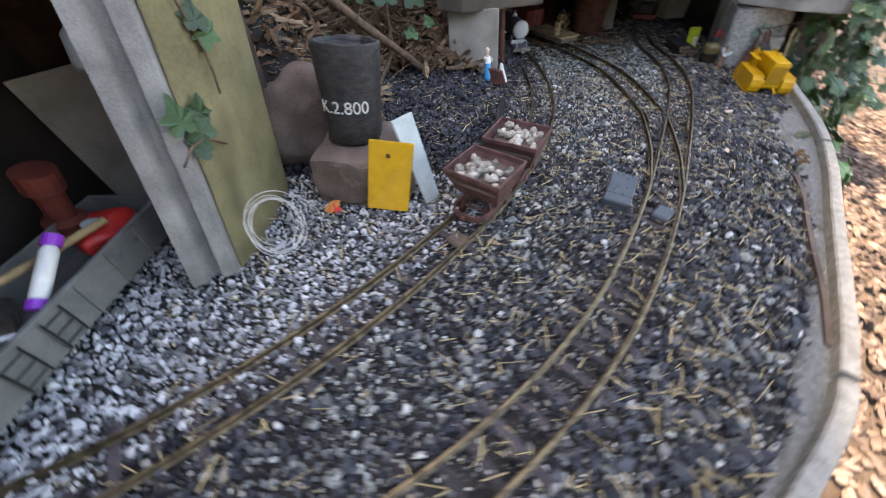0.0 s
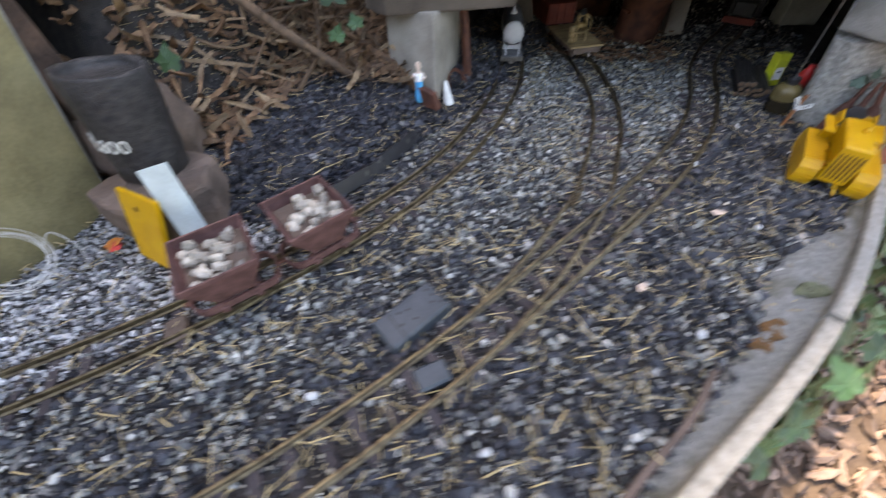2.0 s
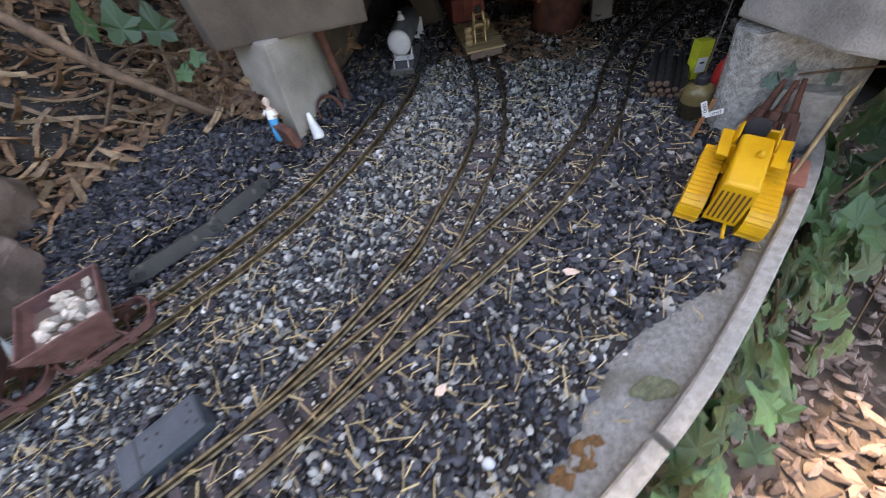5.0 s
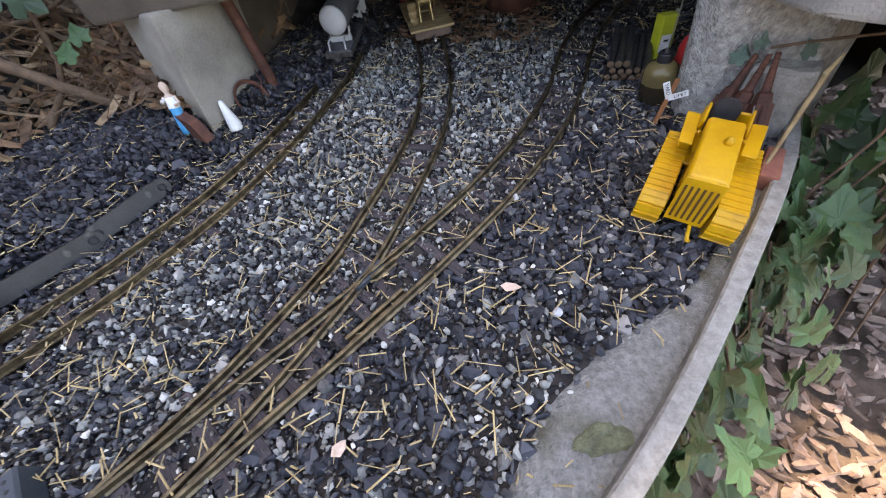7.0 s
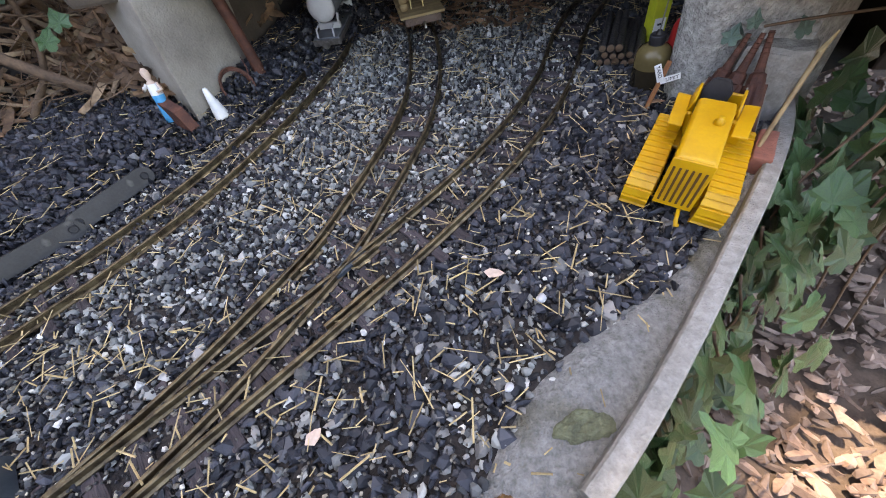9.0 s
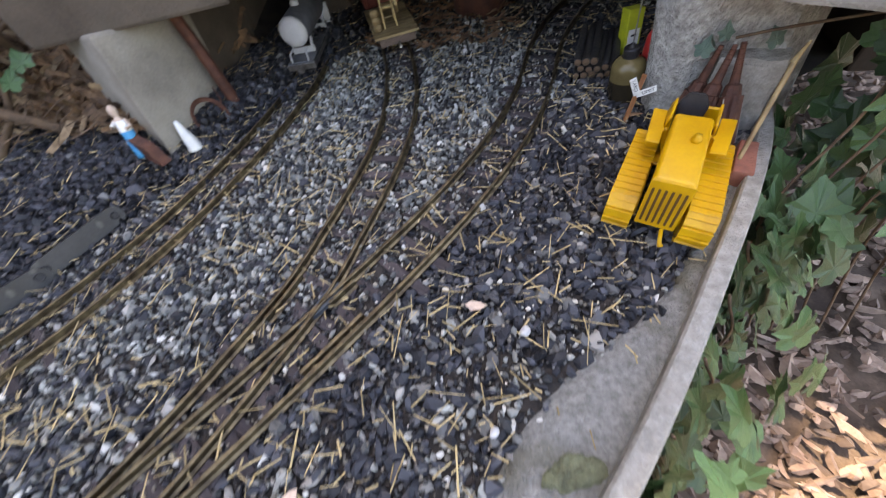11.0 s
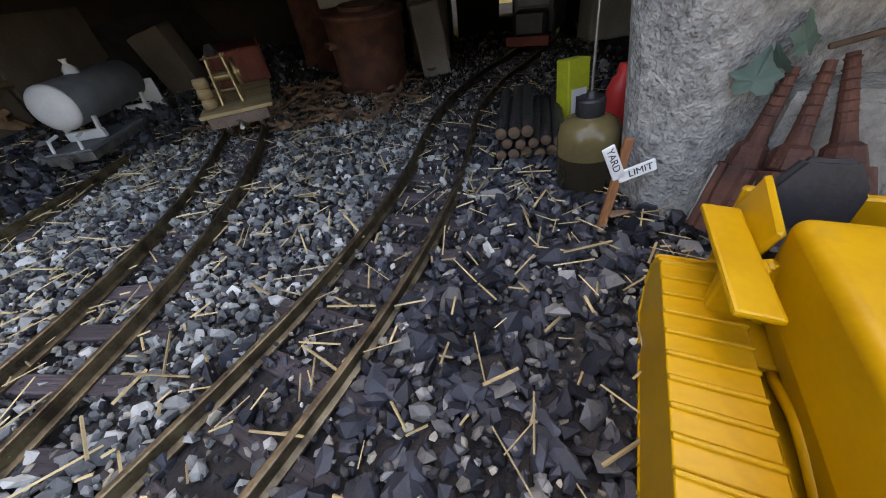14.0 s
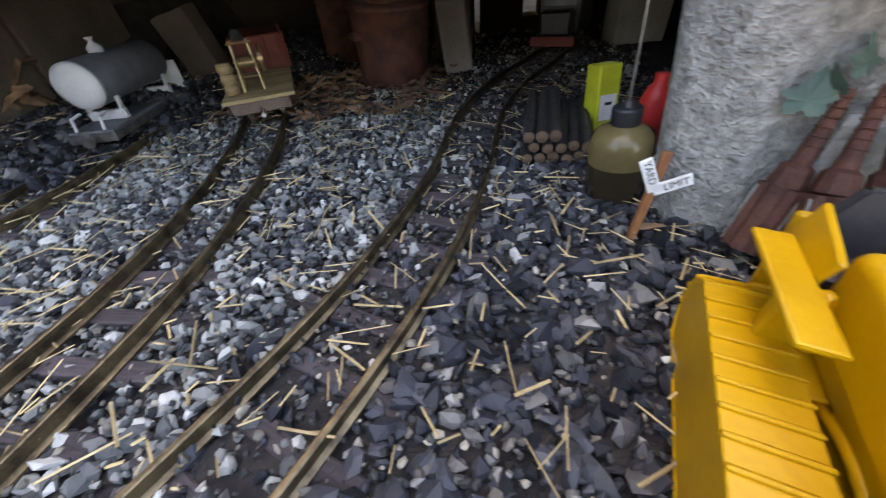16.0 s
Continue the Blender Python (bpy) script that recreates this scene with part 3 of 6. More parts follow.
stones("coal_heap", pc, sizes(len(pc), 0.0038, 0.0078, 23), lambda x, y: mound(x, y) + wave(x, y), M_coal, "low heap of black coal pieces", "coal", 33)

pf_ = scatter(-0.9, 0.33, -0.78, 0.75, 0.0062, 19)
pf_ = pf_[~right_of(pf_, sides(APRL, 0.004)) & ~((pf_[:, 1] > 0.12) & (pf_[:, 0] < -0.43)) & (near(pf_, RAILS[::2]) > 0.003)]
stones("gravel_chips", pf_, sizes(len(pf_), 0.0011, 0.0026, 24), lambda x, y: bedz(x, y) + 0.003, M_chip, "fine tan and grey chips among the gravel", "gravel chips", 34)


# ---- straw and dry leaves ----
def slivers(name, xy, zf, length, width, material, label, category, seed, tilt=12, curl=0.0):
    """Thin bent blades lying about, as one mesh."""
    r = np.random.default_rng(seed)
    V, F = [], []
    for k, (x, y) in enumerate(xy):
        L, w = length[0] + (length[1] - length[0]) * r.uniform() ** 2, r.uniform(*width)
        m = pose(x, y, float(zf(np.array([x]), np.array([y]))[0]) + r.uniform(0.0015, 0.0055), r.uniform(-25, 25), r.uniform(-tilt, tilt), r.uniform(0, 360))
        c = curl * r.uniform(-1, 1)
        o = len(V)
        for u in (-1, -0.35, 0.35, 1):
            ww = w * (0.35 if abs(u) == 1 and curl else 1.0)
            for s, h in ((-1, 0), (1, 0), (0, w * 0.45)):
                V.append((m @ Vector((u * L / 2, s * ww / 2, h + c * L * (u * u)))).to_tuple())
        for a in range(3):
            b = o + a * 3
            F += [(b, b + 3, b + 5, b + 2), (b + 1, b + 2, b + 5, b + 4), (b, b + 1, b + 4, b + 3)]
    ob = link_mesh(name, V, F, material)
    return tagged(ob, label, category, kind="stuff")


r2 = np.random.default_rng(8)
S = np.stack([r2.uniform(-0.9, 0.3, 9600), r2.uniform(-0.8, 0.55, 9600)], 1)
S = S[~right_of(S, APRL)]
S = S[~((S[:, 1] > 0.15) & (S[:, 0] < -0.43))]
S = S[r2.uniform(size=len(S)) < np.where((S[:, 0] < -0.6) & (S[:, 1] < -0.25), 0.25, 0.6)]
S = S[near(S, RAILS[::2]) > 0.007]
slivers("straw", S, lambda x, y: mound(x, y) + 0.001, (0.005, 0.03), (0.0006, 0.0016), M_straw, "scattered bits of dry yellow straw", "straw", 41)
S2 = np.stack([r2.uniform(-0.5, 0.27, 900), r2.uniform(-0.6, 0.45, 900)], 1)
S2 = S2[~right_of(S2, sides(APRL, -0.01))][:240]
S2 = S2[near(S2, RAILS[::2]) > 0.012]
slivers("long_straw", S2, lambda x, y: mound(x, y) + 0.003, (0.014, 0.042), (0.0006, 0.0013), M_straw, "longer stalks of pale straw on the gravel", "straw", 47, tilt=9)
A = np.stack([r2.uniform(-0.4, 0.25, 500), r2.uniform(-0.7, 0.1, 500)], 1)
A = A[right_of(A, APRL) & ~right_of(A, sides(CAPL, 0.01))][:60]
slivers("straw_on_apron", A, lambda x, y: x * 0 - 0.001, (0.004, 0.02), (0.0007, 0.0018), M_straw, "a few straws on the concrete apron", "straw", 42, tilt=3)
B = np.stack([r2.uniform(-1.05, -0.44, 2100), r2.uniform(0.04, 0.42, 2100)], 1)
B = B[(B[:, 1] > 0.11 + 0.2 * np.clip(-0.5 - B[:, 0], 0, 1))]
slivers("dry_leaves", B, lambda x, y: mound(x, y) + 0.008, (0.025, 0.075), (0.006, 0.017), M_dryleaf, "curled brown dry leaves on the earth bank", "dry leaves", 43, tilt=40, curl=0.22)
BL = np.stack([r2.uniform(-0.98, -0.46, 90), r2.uniform(0.1, 0.3, 90)], 1)
BL = BL[BL[:, 1] > 0.08 + 0.22 * np.clip(-0.5 - BL[:, 0], 0, 1)]
slivers("long_dry_leaves", BL, lambda x, y: mound(x, y) + 0.014, (0.05, 0.11), (0.008, 0.017), M_longleaf, "long bleached dry leaves along the foot of the bank", "dry leaves", 48, tilt=28, curl=0.16)
BC = np.stack([r2.uniform(-0.24, 0.06, 260), r2.uniform(0.4, 0.62, 260)], 1)
slivers("leaf_bits_by_pot", BC, lambda x, y: x * 0 + 0.003, (0.012, 0.04), (0.003, 0.008), M_dryleaf, "small brown leaf bits on the earth by the pot", "dry leaves", 49, tilt=18, curl=0.2)
BW = np.stack([r2.uniform(-1.0, -0.7, 330), r2.uniform(-0.16, 0.2, 330)], 1)
slivers("dry_leaves_on_side", BW, lambda x, y: mound(x, y) + 0.006, (0.025, 0.08), (0.006, 0.016), M_dryleaf, "curled brown leaves on the slope by the boulder", "dry leaves", 50, tilt=35, curl=0.2)
BX = np.stack([r2.uniform(-0.9, -0.68, 34), r2.uniform(-0.14, 0.14, 34)], 1)
slivers("long_dry_leaves_on_side", BX, lambda x, y: mound(x, y) + 0.016, (0.06, 0.12), (0.008, 0.016), M_longleaf, "long bleached dry leaves hanging on the slope", "dry leaves", 51, tilt=40, curl=0.16)
B2 = np.stack([r2.uniform(-0.86, -0.66, 30), r2.uniform(-0.3, -0.1, 30)], 1)
slivers("dry_leaves_by_rock", B2, lambda x, y: mound(x, y) + 0.006, (0.02, 0.06), (0.004, 0.01), M_dryleaf, "curled brown leaves beside the boulder", "dry leaves", 44, tilt=30, curl=0.2)
Lt = np.stack([r2.uniform(-0.7, 1.3, 24000), r2.uniform(-1.5, 1.0, 24000)], 1)
Lt = Lt[right_of(Lt, sides(CAPL, -0.02)) | (Lt[:, 0] > 0.45)]
slivers("leaf_litter", Lt, lambda x, y: x * 0 + YARD_LOW + 0.012, (0.01, 0.042), (0.005, 0.016), M_litter, "thick litter of brown fallen leaves", "leaf litter", 45, tilt=20, curl=0.15)


# ---- walls, blocks and pillars that close the yard ----
def prism(name, outline, z0, z1, material, label, category, kind="", rough=0.0015, parent=None, tilt=(0, 0, 0), bevel=0.004):
    """An upright block over an outline, with worn edges."""
    cx, cy = np.mean(outline, axis=0)
    bm = plate([(x - cx, y - cy) for x, y in outline], z1 - z0)
    bmesh.ops.recalc_face_normals(bm, faces=bm.faces[:])
    if bevel:
        bmesh.ops.bevel(bm, geom=bm.edges[:], offset=bevel, segments=2, affect="EDGES", profile=0.6)
    bmesh.ops.triangulate(bm, faces=[f for f in bm.faces if len(f.verts) > 4])
    if rough:
        bmesh.ops.subdivide_edges(bm, edges=[e for e in bm.edges if e.calc_length() > 0.02], cuts=3)
        roughen(bm, rough, 60, cx * 7)
    ob = part(name, bm, material, parent)
    ob.matrix_basis = pose(cx, cy, z0, *tilt)
    return tagged(ob, label, category, kind=kind)


# Out of view: added so its shadow keeps the sun off the yard.
prism("sun_shade_wall", [(-4.4, -1.82), (0.78, 4.24), (0.59, 4.4), (-4.6, -1.66)], YARD_LOW - 0.05, 6.06, M_wall, "unseen plain wall added to shade the yard from the sun", "wall", "structure", 0)
prism("wall_south", [(-1.5, -2.6), (1.0, -2.6), (1.0, -2.45), (-1.5, -2.45)], YARD_LOW - 0.05, 1.2, M_wall, "plain garden wall", "wall", "structure", 0)
# Unseen slab that blocks daylight so the rear of the yard goes dark.
prism("ceiling", [(-0.49, 0.31), (-0.3, 0.262), (-0.27, 0.2), (0.19, 0.21), (0.2, 0.3), (0.36, 0.42), (0.7, 0.42), (0.7, 1.2), (-0.62, 1.2), (-0.62, 0.32)], 0.2, 0.3, M_shade, "unseen bench slab over the yard, there to shade its rear", "ceiling", "structure", 0)
# Second unseen slab, added to keep skylight off the earth bank.
prism("shade_slab_west", [(-0.899, 0.16), (-0.57, 0.1), (-0.5, 0.24), (-0.625, 0.3), (-0.625, 1.2), (-1.5, 1.2), (-1.5, 0.32), (-0.899, 0.12)], 0.37, 0.43, M_shade, "unseen slab added to shade the earth bank", "ceiling", "structure", 0)
prism("wall_cave_west", [(-0.62, 0.3), (-0.5, 0.27), (-0.5, 1.3), (-0.62, 1.3)], -0.02, 0.199, M_shade, "side wall under the bench, coloured dark as if in shade", "wall", "structure", 0.003)
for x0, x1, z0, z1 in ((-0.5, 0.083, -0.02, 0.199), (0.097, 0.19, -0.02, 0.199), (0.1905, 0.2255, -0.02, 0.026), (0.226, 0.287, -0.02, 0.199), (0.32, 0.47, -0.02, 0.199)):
    prism("wall_cave_north", [(x0, 0.93), (x1, 0.93), (x1, 1.0), (x0, 1.0)], z0, z1, M_shade, "rear wall under the bench with open slits, coloured dark as if in shade", "wall", "structure", 0.002)
# Added wall: its ochre stands in for sunlit garden seen through the slits.
prism("slit_backdrop", [(-0.6, 1.75), (1.2, 1.75), (1.2, 1.85), (-0.6, 1.85)], YARD_LOW - 0.05, 0.7, M_sunlit, "added ochre wall standing in for the sunlit garden behind the slits", "wall", "structure", 0)
prism("wall_cave_east", [(0.47, 0.3), (0.6, 0.3), (0.6, 1.3), (0.47, 1.3)], -0.02, 0.199, M_shade, "side wall under the bench, coloured dark as if in shade", "wall", "structure", 0.003)
prism("shed_roof", [(-1.5, -1.2), (-0.93, -1.2), (-0.9, 0.1), (-1.5, 0.3)], 0.3, 0.36, M_conc, "pale concrete slab roofing the side shed", "roof", "structure", 0.001)
prism("shed_back_wall", [(-1.2, -0.9), (-1.12, -0.9), (-1.12, 0.0), (-1.2, 0.0)], -0.02, 0.3, M_shade, "wall inside the side shed, coloured dark as if in shade", "wall", "structure", 0.003)
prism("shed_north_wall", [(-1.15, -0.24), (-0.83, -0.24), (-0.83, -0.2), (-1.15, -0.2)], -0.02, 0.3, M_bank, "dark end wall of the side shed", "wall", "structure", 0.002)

# grooved block at the shed's mouth
A_, B_, C_, D_ = (np.array(p) for p in ((-0.875, -0.506), (-0.836, -0.477), (-0.824, -0.29), (-0.862, -0.283)))
inw = (C_ - B_) / np.linalg.norm(C_ - B_) * 0.016
g1_, g2_ = A_ + (B_ - A_) * 0.3, A_ + (B_ - A_) * 0.66
pillar = prism("grooved_block", [tuple(p) for p in (A_, g1_, g1_ + inw, g2_ + inw, g2_, B_, C_, D_)], -0.01, 0.42, M_conc, "upright hollow concrete block with a grooved end", "concrete block", rough=0.0012, bevel=0.002, tilt=(-14, 0, 0))
mo = (B_ + C_) / 2
face_dir = math.degrees(math.atan2(*(C_ - B_)[::-1]))
mossy = part("plaster_face", roughen(cut(box((np.linalg.norm(C_ - B_) - 0.012, 0.003, 0.42), bevel=0.001), 4), 0.0012, 45), M_moss)
mossy.parent = pillar
pil_at = pose(*pillar.matrix_basis.translation)
mossy.matrix_basis = pil_at.inverted() @ pose(mo[0] + 0.0025, mo[1] + 0.001, 0.203, 0, 0, face_dir)
tagged(mossy, "yellow-brown mossy plaster")

# right-hand pillar with its rounded corner, and the slab on it
pr = [(0.33, 0.175)]
for a in np.linspace(-80, -180, 9):
    pr.append((0.256 + 0.034 * math.cos(radians(a)), 0.215 + 0.034 * math.sin(radians(a))))
pr += [(0.32, 0.42), (0.4, 0.42), (0.365, 0.2)]
prism("concrete_pillar", pr, -0.02, 0.137, M_pebbly, "thick grey pebbly concrete pillar with a rounded corner", "pillar", rough=0.003, bevel=0, tilt=(0, -8, 0))
prism("top_slab", [(0.196, 0.215), (0.262, 0.118), (0.33, 0.075), (0.6, 0.1), (0.65, 0.415), (0.345, 0.415)], 0.1375, 0.2, M_conc, "heavy concrete slab lying on the pillar", "concrete slab", rough=0.002)
prism("foot_stone", [(0.262, 0.168), (0.318, 0.152), (0.33, 0.18), (0.27, 0.188)], -0.005, 0.075, M_cap, "pale rough stone at the foot of the pillar", "stone", rough=0.004, bevel=0.006)

# left-hand pillar of two blocks
prism("standing_block", [(-0.52, 0.138), (-0.409, 0.092), (-0.405, 0.245), (-0.515, 0.27)], -0.01, 0.146, M_block, "upright beige concrete block half buried in coal", "concrete block", rough=0.0012, tilt=(-11, -2, 0))
prism("lintel_block", [(-0.552, 0.145), (-0.498, 0.112), (-0.29, 0.222), (-0.32, 0.277), (-0.49, 0.252)], 0.153, 0.285, M_darkblock, "long concrete block laid across the standing one", "concrete block", rough=0.0012, tilt=(0, 2, 0))
prism("wall_block", [(-0.47, 0.25), (-0.428, 0.25), (-0.448, 0.43), (-0.49, 0.43)], -0.005, 0.156, M_darkblock, "grey concrete block behind the siding", "concrete block", rough=0.001)
prism("wall_block", [(-0.475, 0.436), (-0.45, 0.436), (-0.475, 0.62), (-0.5, 0.62)], -0.005, 0.15, M_darkblock, "grey concrete block behind the siding", "concrete block", rough=0.001)

# things at the back of the cave
pot = thing("rusty_pot", pose(-0.028, 0.575, -0.004, 4, 3, 0), "rusty brown iron pot standing upside down", "pot")
part("body", roughen(lathe([(0.046, 0), (0.05, 0.004), (0.052, 0.05), (0.054, 0.098), (0.057, 0.1), (0.056, 0.105), (0.03, 0.106)], 28), 0.001, 40), M_ironrust, pot, smooth=True)
part("foot_ring", lathe([(0.03, 0.106), (0.032, 0.106), (0.032, 0.111), (0.03, 0.111)], 24), M_ironrust, pot)
for a in (40, 220):
    part("lug", box((0.012, 0.02, 0.008), (0.056 * math.cos(radians(a)), 0.056 * math.sin(radians(a)), 0.07), 0.002, (0, 0, a)), M_ironrust, pot)
prism("leaning_block", [(0.047, 0.6), (0.09, 0.612), (0.085, 0.66), (0.04, 0.65)], -0.004, 0.095, M_block, "tan concrete block beside the rusty pot", "concrete block", tilt=(0, -6, 0))
prism("tall_block", [(-0.33, 0.545), (-0.275, 0.545), (-0.285, 0.59), (-0.34, 0.59)], -0.004, 0.115, M_darkblock, "tan concrete block leaning between the tracks", "concrete block", tilt=(6, -12, 0))
prism("shelf_block", [(-0.1, 0.62), (0.0, 0.63), (-0.01, 0.7), (-0.11, 0.69)], 0.103, 0.165, M_block, "concrete block lying on the pot", "concrete block")
prism("pier_block", [(0.02, 0.7), (0.085, 0.7), (0.085, 0.76), (0.02, 0.76)], -0.004, 0.198, M_block, "upright concrete block at the back", "concrete block")
prism("pier_block", [(0.33, 0.72), (0.42, 0.74), (0.41, 0.79), (0.32, 0.77)], -0.004, 0.198, M_block, "upright concrete block at the back", "concrete block")
prism("red_bin", [(-0.19, 0.72), (-0.09, 0.74), (-0.1, 0.82), (-0.2, 0.8)], -0.004, 0.198, M_ironrust, "tall rust-red metal sheet box in the dark", "metal box")

# ---- boulder, stone, drum and cards by the shed ----
rock = bmesh.new()
bmesh.ops.create_icosphere(rock, subdivisions=4, radius=1)
bmesh.ops.scale(rock, vec=(0.085, 0.06, 0.1), verts=rock.verts)
roughen(roughen(roughen(rock, 0.024, 12), 0.01, 30), 0.004, 70)
rk = part("boulder", rock, M_stone, smooth=True)
rk.matrix_basis = pose(-0.8, -0.195, 0.05, 0, 10, 20)
tagged(rk, "brown weathered boulder at the edge of the coal", "boulder")
st = prism("brown_stone", [(-0.76, -0.332), (-0.697, -0.346), (-0.618, -0.33), (-0.605, -0.272), (-0.645, -0.215), (-0.745, -0.21)], -0.004, 0.072, M_stone, "squared brown stone carrying the black log", "stone", rough=0.004, bevel=0.008)

drum = thing("black_log", pose(-0.7, -0.262, 0.069, -8, 2, -12), "charred black log section with chalked figures, on a stone", "log")
prof = [(0.034, 0), (0.0365, 0.003), (0.038, 0.04), (0.041, 0.085), (0.0425, 0.118), (0.0415, 0.121), (0.036, 0.1205), (0.034, 0.113), (0.01, 0.111)]
part("bark", roughen(cut(lathe(prof, 40), 1), 0.0022, 70), M_tar, drum, smooth=True)

drum.scale = (1.1, 1.1, 1.1)


def bent_writing(text, size, radius, z, deg, material, parent, name):
    """Chalk writing that follows the round of a log."""
    ob = writing(name, text, size, Matrix(), material, parent, 0.0004)
    for v in ob.data.vertices:
        a = radians(deg) + v.co.x / radius
        rr_ = radius + 0.0012 + v.co.z
        v.co = Vector((rr_ * math.cos(a), rr_ * math.sin(a), z + v.co.y))
    return ob


bent_writing("K.2.800", 0.021, 0.0398, 0.05, -84, M_chalk, drum, "chalk_figures")

yel = thing("yellow_plate", Matrix(), "chipped yellow painted plate leaning against the stone", "plate")
yb = bmesh.new()
q4 = [Vector(p) for p in ((-0.682, -0.362, 0.006), (-0.622, -0.372, 0.002), (-0.606, -0.339, 0.094), (-0.668, -0.333, 0.101))]
nn = (q4[1] - q4[0]).cross(q4[3] - q4[0]).normalized() * 0.006
lo_, hi_ = [yb.verts.new(p) for p in q4], [yb.verts.new(p - nn) for p in q4]
yb.faces.new(lo_)
yb.faces.new(hi_[::-1])
for i in range(4):
    yb.faces.new((lo_[i], hi_[i], hi_[(i + 1) % 4], lo_[(i + 1) % 4]))
bmesh.ops.bevel(yb, geom=yb.edges[:], offset=0.0012, segments=2, affect="EDGES")
part("plate_body", yb, M_yellow, yel)
part("hole", lathe([(0.0035, 0), (0.0035, 0.0006)], 14, Matrix.Translation(q4[3].lerp(q4[2], 0.45).lerp(q4[0].lerp(q4[1], 0.45), 0.2) + nn * 0.05) @ nn.to_track_quat("Z", "Y").to_matrix().to_4x4()), M_slot, yel)

wp = thing("pale_card", Matrix(), "pale blue-grey card strip leaning by the yellow plate", "card")
wb = bmesh.new()
q4 = [Vector(p) for p in ((-0.592, -0.352, 0.0), (-0.572, -0.33, 0.0), (-0.607, -0.298, 0.122), (-0.635, -0.318, 0.118))]
nn = (q4[1] - q4[0]).cross(q4[3] - q4[0]).normalized() * 0.004
lo_, hi_ = [wb.verts.new(p) for p in q4], [wb.verts.new(p - nn) for p in q4]
wb.faces.new(lo_)
wb.faces.new(hi_[::-1])
for i in range(4):
    wb.faces.new((lo_[i], hi_[i], hi_[(i + 1) % 4], lo_[(i + 1) % 4]))
bmesh.ops.bevel(wb, geom=wb.edges[:], offset=0.0008, segments=1, affect="EDGES")
part("strip", wb, M_teal, wp)

coil = thing("wire_coil", pose(-0.79, -0.43, 0.038, 62, 0, 66), "coil of thin white wire leaning on the mossy block", "wire coil")
for k in range(7):
    rr_ = 0.032 + 0.003 * math.sin(k * 2.3) + 0.0012 * k
    part("winding", tube([(rr_ * math.cos(a) + 0.003 * math.sin(k), rr_ * math.sin(a) * 0.98 + 0.002 * math.cos(k * 3), 0.0018 * k + 0.003 * math.sin(3 * a + k)) for a in np.linspace(0, 2 * math.pi, 40)], 0.0005, 5), M_wire, coil)
part("loose_end", tube([(0.035, 0, 0), (0.05, 0.01, 0.003), (0.06, -0.02, 0.01), (0.05, -0.05, 0.004)], 0.0006, 5, step=0.004), M_wire, coil)


# ---- skip wagons ----
def pebble_mesh(k):
    r = random.Random(k + 50)
    bm = bmesh.new()
    bmesh.ops.create_icosphere(bm, subdivisions=1, radius=1)
    for v in bm.verts:
        v.co *= r.uniform(0.72, 1.15)
    me = bpy.data.meshes.new("pebble")
    bm.to_mesh(me)
    bm.free()
    me.materials.append(M_load)
    return me


PEBBLE = [pebble_mesh(k) for k in range(6)]


